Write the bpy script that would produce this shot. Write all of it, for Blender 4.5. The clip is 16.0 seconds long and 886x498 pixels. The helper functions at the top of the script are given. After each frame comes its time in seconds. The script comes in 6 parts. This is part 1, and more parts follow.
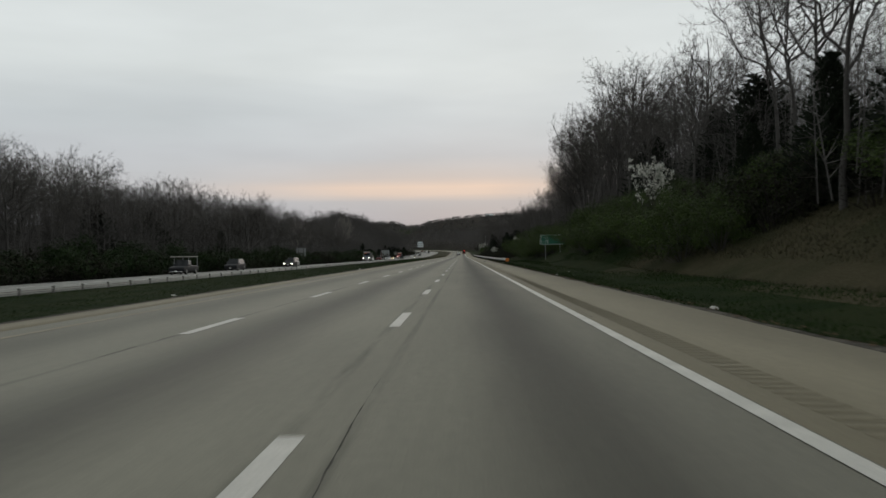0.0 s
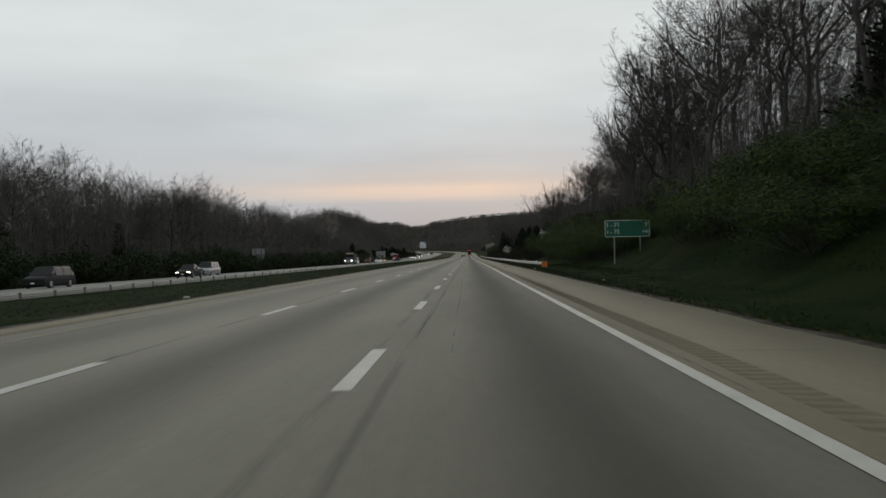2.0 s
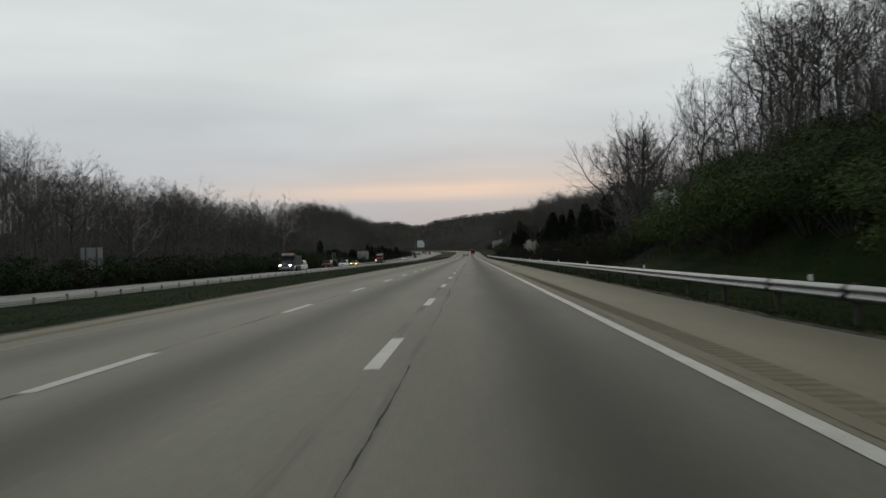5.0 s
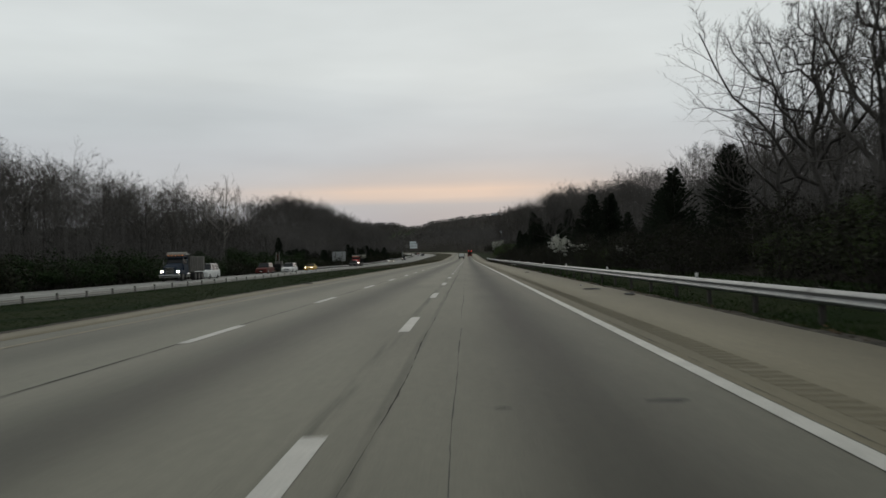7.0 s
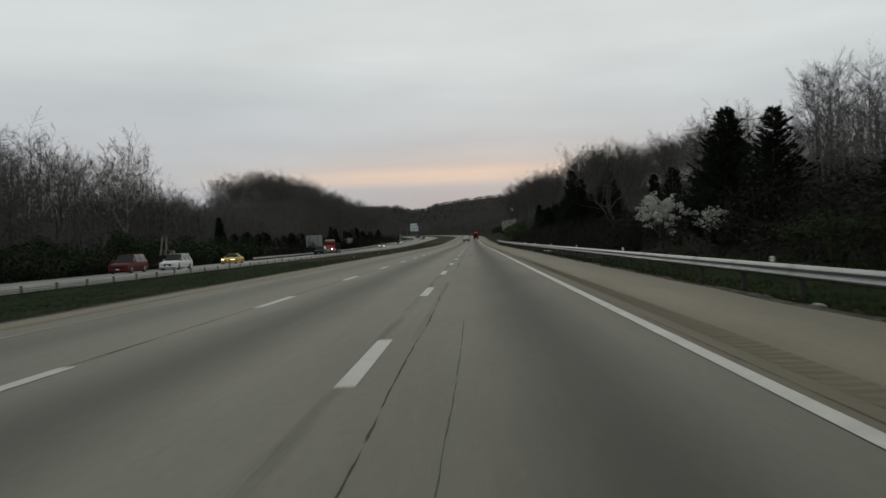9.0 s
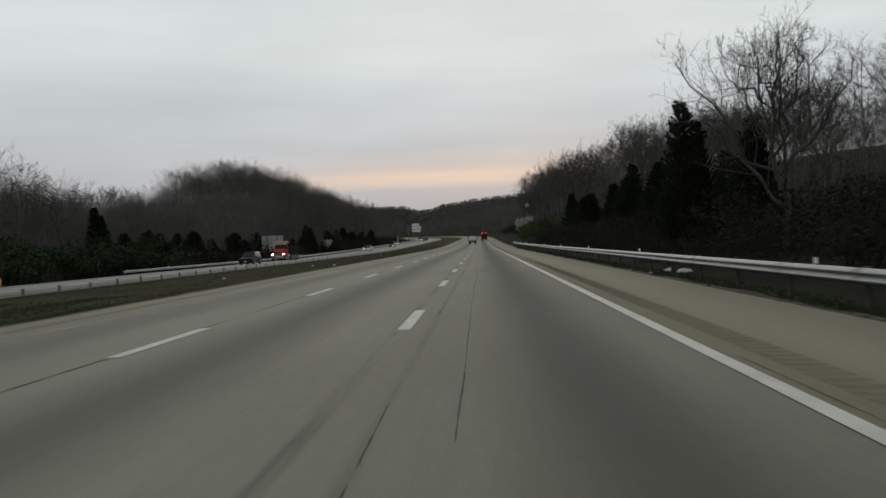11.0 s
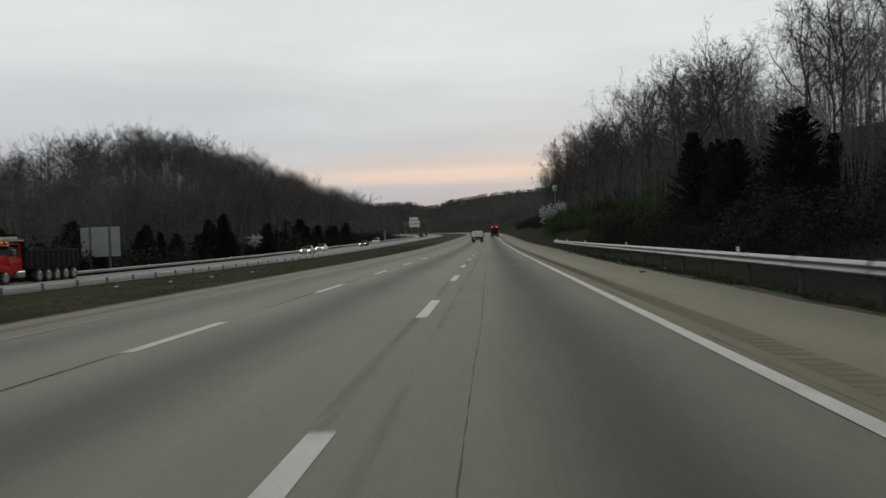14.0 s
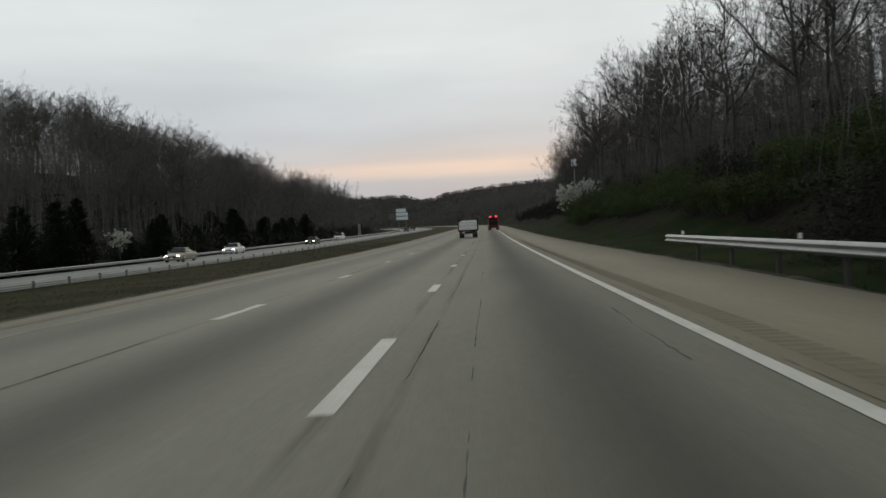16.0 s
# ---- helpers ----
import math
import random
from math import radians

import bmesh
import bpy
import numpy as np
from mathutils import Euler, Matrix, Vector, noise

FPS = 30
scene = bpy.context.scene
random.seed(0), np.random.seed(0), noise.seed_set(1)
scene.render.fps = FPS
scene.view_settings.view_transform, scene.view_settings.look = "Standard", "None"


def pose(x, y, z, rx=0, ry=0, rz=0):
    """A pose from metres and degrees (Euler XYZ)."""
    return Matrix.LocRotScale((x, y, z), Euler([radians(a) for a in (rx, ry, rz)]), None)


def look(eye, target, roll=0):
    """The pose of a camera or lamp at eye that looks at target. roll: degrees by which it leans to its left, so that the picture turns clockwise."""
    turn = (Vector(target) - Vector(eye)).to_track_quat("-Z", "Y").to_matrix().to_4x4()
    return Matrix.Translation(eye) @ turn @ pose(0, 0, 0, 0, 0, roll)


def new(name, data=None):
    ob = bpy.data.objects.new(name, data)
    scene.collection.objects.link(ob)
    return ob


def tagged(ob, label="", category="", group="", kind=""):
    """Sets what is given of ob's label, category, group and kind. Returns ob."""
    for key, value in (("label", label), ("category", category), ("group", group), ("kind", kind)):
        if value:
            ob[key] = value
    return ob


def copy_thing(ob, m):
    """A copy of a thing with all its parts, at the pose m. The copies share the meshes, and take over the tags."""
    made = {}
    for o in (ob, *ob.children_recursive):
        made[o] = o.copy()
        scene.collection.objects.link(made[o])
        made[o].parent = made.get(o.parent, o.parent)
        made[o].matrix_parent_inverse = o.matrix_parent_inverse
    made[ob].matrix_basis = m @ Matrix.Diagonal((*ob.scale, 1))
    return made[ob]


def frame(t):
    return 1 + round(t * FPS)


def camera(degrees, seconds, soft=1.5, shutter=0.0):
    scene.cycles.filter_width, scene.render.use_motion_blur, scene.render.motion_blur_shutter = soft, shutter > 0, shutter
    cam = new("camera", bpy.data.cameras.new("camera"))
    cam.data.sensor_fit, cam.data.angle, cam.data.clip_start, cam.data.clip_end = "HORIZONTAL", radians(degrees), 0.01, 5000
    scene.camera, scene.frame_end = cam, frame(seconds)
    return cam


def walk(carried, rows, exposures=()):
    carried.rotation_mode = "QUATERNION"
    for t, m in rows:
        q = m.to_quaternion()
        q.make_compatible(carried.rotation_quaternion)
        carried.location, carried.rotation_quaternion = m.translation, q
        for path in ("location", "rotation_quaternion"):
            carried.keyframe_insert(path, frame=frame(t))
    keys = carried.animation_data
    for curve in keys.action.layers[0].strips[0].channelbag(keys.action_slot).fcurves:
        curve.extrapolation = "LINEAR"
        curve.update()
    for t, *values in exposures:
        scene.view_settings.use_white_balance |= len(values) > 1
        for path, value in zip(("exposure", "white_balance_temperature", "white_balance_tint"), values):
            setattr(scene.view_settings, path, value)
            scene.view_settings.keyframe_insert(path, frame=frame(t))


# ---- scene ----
cam = camera(56.70, 16.0, shutter=0.2)
PATH = [
    (0.0, pose(-2.392, -2.758, 1.313, 90.39, 0.87, 1.33)),
    (0.5, pose(-2.423, 11.169, 1.313, 90.48, 1.13, 1.29)),
    (1.0, pose(-2.389, 25.102, 1.313, 90.52, 1.07, 1.51)),
    (1.5, pose(-2.420, 39.042, 1.313, 90.69, 1.17, 1.59)),
    (2.0, pose(-2.380, 52.988, 1.313, 90.48, 1.21, 1.70)),
    (2.5, pose(-2.395, 66.940, 1.313, 90.26, 1.59, 1.86)),
    (3.0, pose(-2.441, 80.898, 1.313, 90.49, 2.14, 1.72)),
    (3.5, pose(-2.434, 94.860, 1.313, 90.68, 2.50, 1.63)),
    (4.0, pose(-2.477, 108.827, 1.313, 90.60, 2.92, 1.44)),
    (4.5, pose(-2.437, 122.798, 1.313, 90.45, 2.19, 1.93)),
    (7.0, pose(-2.487, 192.695, 1.313, 90.60, 1.52, 1.67)),
    (7.5, pose(-2.430, 206.680, 1.313, 90.53, 0.70, 1.97)),
    (8.0, pose(-2.452, 220.666, 1.313, 90.14, 0.70, 2.42)),
    (8.5, pose(-2.432, 234.653, 1.313, 89.65, 2.44, 1.96)),
    (9.0, pose(-2.422, 248.639, 1.313, 89.43, 2.32, 2.07)),
    (11.5, pose(-2.426, 318.554, 1.313, 89.57, 2.52, 2.70)),
    (12.0, pose(-2.430, 332.531, 1.313, 89.51, 2.93, 2.65)),
    (12.5, pose(-2.429, 346.504, 1.313, 89.43, 3.59, 2.81)),
    (13.0, pose(-2.425, 360.474, 1.313, 89.49, 2.22, 3.23)),
    (13.5, pose(-2.462, 374.439, 1.313, 89.36, 2.46, 3.16)),
    (14.0, pose(-2.438, 388.400, 1.313, 89.36, 2.31, 3.24)),
    (14.5, pose(-2.455, 402.356, 1.313, 89.57, 1.84, 3.16)),
    (15.0, pose(-2.440, 416.307, 1.313, 89.40, 2.38, 2.98)),
    (15.5, pose(-2.455, 430.251, 1.313, 89.26, 2.48, 3.02)),
    (16.0, pose(-2.455, 444.189, 1.313, 88.91, 2.96, 3.04)),
]
walk(cam, PATH, [(0.0, 0.0), (4.5, -0.02), (7.0, -0.06), (9.0, -0.09), (11.5, 0.0), (13.0, 0.03), (14.0, 0.05), (16.0, 0.07)])

# ---- light ----
world = bpy.data.worlds.new("sky")
scene.world = world
world.use_nodes = True


def build_sky():
    nt = world.node_tree
    nt.nodes.clear()
    N, Lk = nt.nodes.new, nt.links.new
    out = N("ShaderNodeOutputWorld")
    bg = N("ShaderNodeBackground")
    coord = N("ShaderNodeTexCoord")
    sep = N("ShaderNodeSeparateXYZ")
    Lk(coord.outputs["Generated"], sep.inputs[0])
    nishita = N("ShaderNodeTexSky")
    nishita.sky_type = "NISHITA"
    nishita.sun_disc = False
    nishita.sun_elevation = radians(3.0)
    nishita.sun_rotation = radians(3.0)
    # overcast deck: grey by elevation
    ramp = N("ShaderNodeValToRGB")
    el = ramp.color_ramp.elements
    stops = [(0.0, (0.30, 0.325, 0.365)), (0.045, (0.415, 0.435, 0.475)), (0.085, (0.485, 0.495, 0.51)), (0.12, (0.525, 0.55, 0.575)),
             (0.16, (0.56, 0.60, 0.62)), (0.22, (0.675, 0.715, 0.715)), (0.30, (0.67, 0.71, 0.71)), (0.42, (0.575, 0.615, 0.615)), (1.0, (0.555, 0.59, 0.595))]
    while len(el) < len(stops):
        el.new(0.5)
    for e, (p, c) in zip(el, stops):
        e.position, e.color = p, (*c, 1)
    # streaky cloud noise, stretched along the horizon
    mp = N("ShaderNodeMapping")
    mp.inputs["Scale"].default_value = (1.6, 1.6, 14.0)
    Lk(coord.outputs["Generated"], mp.inputs[0])
    cl = N("ShaderNodeTexNoise")
    cl.inputs["Scale"].default_value = 1.8
    cl.inputs["Detail"].default_value = 5
    cl.inputs["Distortion"].default_value = 0.4
    Lk(mp.outputs[0], cl.inputs["Vector"])
    off = N("ShaderNodeMath"); off.operation = "MULTIPLY_ADD"
    Lk(cl.outputs["Fac"], off.inputs[0]); off.inputs[1].default_value = 0.05; off.inputs[2].default_value = -0.025
    z2 = N("ShaderNodeMath"); z2.operation = "ADD"
    Lk(sep.outputs["Z"], z2.inputs[0]); Lk(off.outputs[0], z2.inputs[1])
    Lk(z2.outputs[0], ramp.inputs[0])
    # the gap in the cloud where the sun went down, ahead and low
    glow = N("ShaderNodeValToRGB")
    ge = glow.color_ramp.elements
    gs = [(0.0, 0.0), (0.066, 0.0), (0.074, 0.8), (0.082, 1.0), (0.092, 0.35), (0.118, 0.0)]
    while len(ge) < len(gs):
        ge.new(0.5)
    for e, (p, v) in zip(ge, gs):
        e.position, e.color = p, (v, v, v, 1)
    z3 = N("ShaderNodeMath"); z3.operation = "MULTIPLY_ADD"
    Lk(cl.outputs["Fac"], z3.inputs[0]); z3.inputs[1].default_value = 0.012; Lk(sep.outputs["Z"], z3.inputs[2])
    z4 = N("ShaderNodeMath"); z4.operation = "SUBTRACT"
    Lk(z3.outputs[0], z4.inputs[0]); z4.inputs[1].default_value = 0.006
    Lk(z4.outputs[0], glow.inputs[0])
    az = N("ShaderNodeMapRange")
    az.inputs["From Min"].default_value, az.inputs["From Max"].default_value = 0.30, 0.08
    ax = N("ShaderNodeMath"); ax.operation = "SUBTRACT"
    Lk(sep.outputs["X"], ax.inputs[0]); ax.inputs[1].default_value = -0.05
    ab = N("ShaderNodeMath"); ab.operation = "ABSOLUTE"
    Lk(ax.outputs[0], ab.inputs[0]); Lk(ab.outputs[0], az.inputs["Value"])
    fr = N("ShaderNodeMath"); fr.operation = "GREATER_THAN"
    Lk(sep.outputs["Y"], fr.inputs[0]); fr.inputs[1].default_value = 0.0
    g1 = N("ShaderNodeMath"); g1.operation = "MULTIPLY"
    Lk(glow.outputs[0], g1.inputs[0]); Lk(az.outputs[0], g1.inputs[1])
    g2 = N("ShaderNodeMath"); g2.operation = "MULTIPLY"
    Lk(g1.outputs[0], g2.inputs[0]); Lk(fr.outputs[0], g2.inputs[1])
    mix = N("ShaderNodeMix"); mix.data_type = "RGBA"
    Lk(g2.outputs[0], mix.inputs["Factor"])
    Lk(ramp.outputs[0], mix.inputs["A"])
    mix.inputs["B"].default_value = (0.74, 0.60, 0.51, 1)
    # soft light and dark patches of the deck
    cl2 = N("ShaderNodeTexNoise")
    cl2.inputs["Scale"].default_value = 2.2
    cl2.inputs["Detail"].default_value = 4
    mp2 = N("ShaderNodeMapping"); mp2.inputs["Scale"].default_value = (1, 1, 4.5)
    Lk(coord.outputs["Generated"], mp2.inputs[0]); Lk(mp2.outputs[0], cl2.inputs["Vector"])
    mr = N("ShaderNodeMapRange")
    mr.inputs["From Min"].default_value, mr.inputs["From Max"].default_value = 0.3, 0.7
    mr.inputs["To Min"].default_value, mr.inputs["To Max"].default_value = 0.90, 1.10
    Lk(cl2.outputs["Fac"], mr.inputs["Value"])
    sc = N("ShaderNodeVectorMath"); sc.operation = "SCALE"
    Lk(mix.outputs["Result"], sc.inputs[0]); Lk(mr.outputs[0], sc.inputs["Scale"])
    # a little clear sky above the deck
    ns = N("ShaderNodeVectorMath"); ns.operation = "SCALE"
    Lk(nishita.outputs[0], ns.inputs[0]); ns.inputs["Scale"].default_value = 0.003
    add = N("ShaderNodeVectorMath"); add.operation = "ADD"
    Lk(sc.outputs[0], add.inputs[0]); Lk(ns.outputs[0], add.inputs[1])
    Lk(add.outputs[0], bg.inputs["Color"])
    bg.inputs["Strength"].default_value = 1.0
    Lk(bg.outputs[0], out.inputs[0])


build_sky()
sun = new("sun", bpy.data.lights.new("sun", "SUN"))
sun.data.energy, sun.data.angle, sun.data.color = 0.5, radians(60), (1.0, 0.86, 0.72)
sun.matrix_world = look((0, 0, 0), (-0.05, -1.0, -0.09))

# ---- materials ----


def material(name, color, rough=0.8, metal=0.0, var=0.25, scale=3.0, fine=40.0, bump=0.2, spread=0.0, coords="Object", spec=0.5):
    """A surface with broad stains, fine grain, relief and, if spread is given, a tone for each object and island."""
    m = bpy.data.materials.new(name)
    m.use_nodes = True
    nt = m.node_tree
    N, Lk = nt.nodes.new, nt.links.new
    p = nt.nodes["Principled BSDF"]
    p.inputs["Roughness"].default_value, p.inputs["Metallic"].default_value = rough, metal
    p.inputs["Specular IOR Level"].default_value = spec
    co = N("ShaderNodeTexCoord")
    n1, n2 = N("ShaderNodeTexNoise"), N("ShaderNodeTexNoise")
    n1.inputs["Scale"].default_value, n1.inputs["Detail"].default_value = scale, 4
    n2.inputs["Scale"].default_value, n2.inputs["Detail"].default_value = fine, 3
    Lk(co.outputs[coords], n1.inputs["Vector"]), Lk(co.outputs[coords], n2.inputs["Vector"])
    s = N("ShaderNodeMath"); s.operation = "ADD"
    Lk(n1.outputs["Fac"], s.inputs[0]), Lk(n2.outputs["Fac"], s.inputs[1])
    last = s
    if spread:
        oi, ge = N("ShaderNodeObjectInfo"), N("ShaderNodeNewGeometry")
        a = N("ShaderNodeMath"); a.operation = "ADD"
        Lk(oi.outputs["Random"], a.inputs[0]), Lk(ge.outputs["Random Per Island"], a.inputs[1])
        b = N("ShaderNodeMath"); b.operation = "MULTIPLY_ADD"
        Lk(a.outputs[0], b.inputs[0]); b.inputs[1].default_value = spread; Lk(s.outputs[0], b.inputs[2])
        c = N("ShaderNodeMath"); c.operation = "SUBTRACT"
        Lk(b.outputs[0], c.inputs[0]); c.inputs[1].default_value = spread
        last = c
    mr = N("ShaderNodeMapRange")
    mr.inputs["From Min"].default_value, mr.inputs["From Max"].default_value = 0.65, 1.35
    mr.inputs["To Min"].default_value, mr.inputs["To Max"].default_value = 1 - var, 1 + var
    Lk(last.outputs[0], mr.inputs["Value"])
    v = N("ShaderNodeVectorMath"); v.operation = "SCALE"
    v.inputs[0].default_value = color[:3]
    Lk(mr.outputs[0], v.inputs["Scale"])
    Lk(v.outputs[0], p.inputs["Base Color"])
    if bump:
        bp = N("ShaderNodeBump")
        bp.inputs["Strength"].default_value, bp.inputs["Distance"].default_value = bump, 0.02
        Lk(n2.outputs["Fac"], bp.inputs["Height"]), Lk(bp.outputs[0], p.inputs["Normal"])
    return m


def glow_material(name, color, strength):
    m = bpy.data.materials.new(name)
    m.use_nodes = True
    p = m.node_tree.nodes["Principled BSDF"]
    p.inputs["Base Color"].default_value = (*color, 1)
    p.inputs["Emission Color"].default_value = (*color, 1)
    p.inputs["Emission Strength"].default_value = strength
    p.inputs["Roughness"].default_value = 0.3
    return m


def pavement_material(name, base, tracks, dark, seed, seams=()):
    """Worn concrete: oil-darkened bands along the middle of the lanes, stains, grain."""
    m = bpy.data.materials.new(name)
    m.use_nodes = True
    nt = m.node_tree
    N, Lk = nt.nodes.new, nt.links.new
    p = nt.nodes["Principled BSDF"]
    p.inputs["Roughness"].default_value = 0.75
    p.inputs["Specular IOR Level"].default_value = 0.25
    co = N("ShaderNodeTexCoord")
    sep = N("ShaderNodeSeparateXYZ")
    Lk(co.outputs["Object"], sep.inputs[0])
    wob = N("ShaderNodeTexNoise")
    wm = N("ShaderNodeMapping"); wm.inputs["Scale"].default_value = (0.3, 0.03, 1); wm.inputs["Location"].default_value = (seed, 0, 0)
    Lk(co.outputs["Object"], wm.inputs[0]), Lk(wm.outputs[0], wob.inputs["Vector"])
    wx = N("ShaderNodeMath"); wx.operation = "MULTIPLY_ADD"
    Lk(wob.outputs["Fac"], wx.inputs[0]); wx.inputs[1].default_value = 0.35; Lk(sep.outputs["X"], wx.inputs[2])
    total = None
    for centre, width, weight in tracks:
        d = N("ShaderNodeMath"); d.operation = "SUBTRACT"
        Lk(wx.outputs[0], d.inputs[0]); d.inputs[1].default_value = centre + 0.17
        a = N("ShaderNodeMath"); a.operation = "ABSOLUTE"; Lk(d.outputs[0], a.inputs[0])
        r = N("ShaderNodeMapRange"); r.interpolation_type = "SMOOTHSTEP"
        r.inputs["From Min"].default_value, r.inputs["From Max"].default_value = width, 0.0
        r.inputs["To Max"].default_value = weight
        Lk(a.outputs[0], r.inputs["Value"])
        if total is None:
            total = r
        else:
            s = N("ShaderNodeMath"); s.operation = "ADD"
            Lk(total.outputs[0], s.inputs[0]), Lk(r.outputs[0], s.inputs[1])
            total = s
    # soft dirty seams between the lanes, worn away in places
    for centre, width, deep in seams:
        d = N("ShaderNodeMath"); d.operation = "SUBTRACT"
        Lk(sep.outputs["X"], d.inputs[0]); d.inputs[1].default_value = centre
        a = N("ShaderNodeMath"); a.operation = "ABSOLUTE"; Lk(d.outputs[0], a.inputs[0])
        r = N("ShaderNodeMapRange"); r.interpolation_type = "SMOOTHSTEP"
        r.inputs["From Min"].default_value, r.inputs["From Max"].default_value = width, 0.2 * width
        Lk(a.outputs[0], r.inputs["Value"])
        wn = N("ShaderNodeTexNoise"); wn.inputs["Scale"].default_value = 1.0; wn.inputs["Detail"].default_value = 5; wn.inputs["Roughness"].default_value = 0.65
        wp = N("ShaderNodeMapping"); wp.inputs["Scale"].default_value = (3.0, 0.16, 1); wp.inputs["Location"].default_value = (7 * centre, 0, 0)
        Lk(co.outputs["Object"], wp.inputs[0]), Lk(wp.outputs[0], wn.inputs["Vector"])
        wr = N("ShaderNodeMapRange")
        wr.inputs["From Min"].default_value, wr.inputs["From Max"].default_value = 0.42, 0.62
        wr.inputs["To Max"].default_value = deep
        Lk(wn.outputs["Fac"], wr.inputs["Value"])
        q = N("ShaderNodeMath"); q.operation = "MULTIPLY_ADD"
        Lk(r.outputs[0], q.inputs[0]), Lk(wr.outputs[0], q.inputs[1]), Lk(total.outputs[0], q.inputs[2])
        total = q
    n1 = N("ShaderNodeTexNoise"); n1.inputs["Scale"].default_value = 0.35; n1.inputs["Detail"].default_value = 6
    lm = N("ShaderNodeMapping"); lm.inputs["Scale"].default_value = (1.6, 0.35, 1)
    Lk(co.outputs["Object"], lm.inputs[0]), Lk(lm.outputs[0], n1.inputs["Vector"])
    n2 = N("ShaderNodeTexNoise"); n2.inputs["Scale"].default_value = 60; n2.inputs["Detail"].default_value = 3
    Lk(co.outputs["Object"], n2.inputs["Vector"])
    n3 = N("ShaderNodeTexNoise"); n3.inputs["Scale"].default_value = 4; n3.inputs["Detail"].default_value = 5
    sm = N("ShaderNodeMapping"); sm.inputs["Scale"].default_value = (2.5, 0.12, 1)
    Lk(co.outputs["Object"], sm.inputs[0]), Lk(sm.outputs[0], n3.inputs["Vector"])
    n4 = N("ShaderNodeTexNoise"); n4.inputs["Scale"].default_value = 7; n4.inputs["Detail"].default_value = 6; n4.inputs["Roughness"].default_value = 0.7
    Lk(co.outputs["Object"], n4.inputs["Vector"])
    k = N("ShaderNodeMath"); k.operation = "MULTIPLY_ADD"
    Lk(total.outputs[0], k.inputs[0]); k.inputs[1].default_value = -dark; k.inputs[2].default_value = 1.0
    g = k
    for n, amp in ((n1, 0.18), (n2, 0.36), (n3, 0.06), (n4, 0.20)):
        mr = N("ShaderNodeMapRange")
        mr.inputs["From Min"].default_value, mr.inputs["From Max"].default_value = 0.3, 0.7
        mr.inputs["To Min"].default_value, mr.inputs["To Max"].default_value = 1 - amp / 2, 1 + amp / 2
        Lk(n.outputs["Fac"], mr.inputs["Value"])
        q = N("ShaderNodeMath"); q.operation = "MULTIPLY"
        Lk(g.outputs[0], q.inputs[0]), Lk(mr.outputs[0], q.inputs[1])
        g = q
    v = N("ShaderNodeVectorMath"); v.operation = "SCALE"
    v.inputs[0].default_value = base
    Lk(g.outputs[0], v.inputs["Scale"]), Lk(v.outputs[0], p.inputs["Base Color"])
    bp = N("ShaderNodeBump"); bp.inputs["Strength"].default_value, bp.inputs["Distance"].default_value = 0.15, 0.01
    Lk(n2.outputs["Fac"], bp.inputs["Height"]), Lk(bp.outputs[0], p.inputs["Normal"])
    return m


def two_tone(name, a, b, scale, rough=0.95, fine=14.0, lo=0.42, hi=0.58):
    """Ground cover that changes between two colours in patches."""
    m = bpy.data.materials.new(name)
    m.use_nodes = True
    nt = m.node_tree
    N, Lk = nt.nodes.new, nt.links.new
    p = nt.nodes["Principled BSDF"]
    p.inputs["Roughness"].default_value = rough
    p.inputs["Specular IOR Level"].default_value = 0.03
    co = N("ShaderNodeTexCoord")
    n1 = N("ShaderNodeTexNoise"); n1.inputs["Scale"].default_value = scale; n1.inputs["Detail"].default_value = 6
    n2 = N("ShaderNodeTexNoise"); n2.inputs["Scale"].default_value = fine; n2.inputs["Detail"].default_value = 4
    Lk(co.outputs["Object"], n1.inputs["Vector"]), Lk(co.outputs["Object"], n2.inputs["Vector"])
    r = N("ShaderNodeMapRange"); r.inputs["From Min"].default_value, r.inputs["From Max"].default_value = lo, hi
    Lk(n1.outputs["Fac"], r.inputs["Value"])
    mx = N("ShaderNodeMix"); mx.data_type = "RGBA"
    mx.inputs["A"].default_value, mx.inputs["B"].default_value = (*a, 1), (*b, 1)
    Lk(r.outputs[0], mx.inputs["Factor"])
    r2 = N("ShaderNodeMapRange")
    r2.inputs["From Min"].default_value, r2.inputs["From Max"].default_value = 0.3, 0.7
    r2.inputs["To Min"].default_value, r2.inputs["To Max"].default_value = 0.6, 1.4
    Lk(n2.outputs["Fac"], r2.inputs["Value"])
    v = N("ShaderNodeVectorMath"); v.operation = "SCALE"
    Lk(mx.outputs["Result"], v.inputs[0]), Lk(r2.outputs[0], v.inputs["Scale"]), Lk(v.outputs[0], p.inputs["Base Color"])
    bp = N("ShaderNodeBump"); bp.inputs["Strength"].default_value, bp.inputs["Distance"].default_value = 0.5, 0.06
    Lk(n2.outputs["Fac"], bp.inputs["Height"]), Lk(bp.outputs[0], p.inputs["Normal"])
    return m


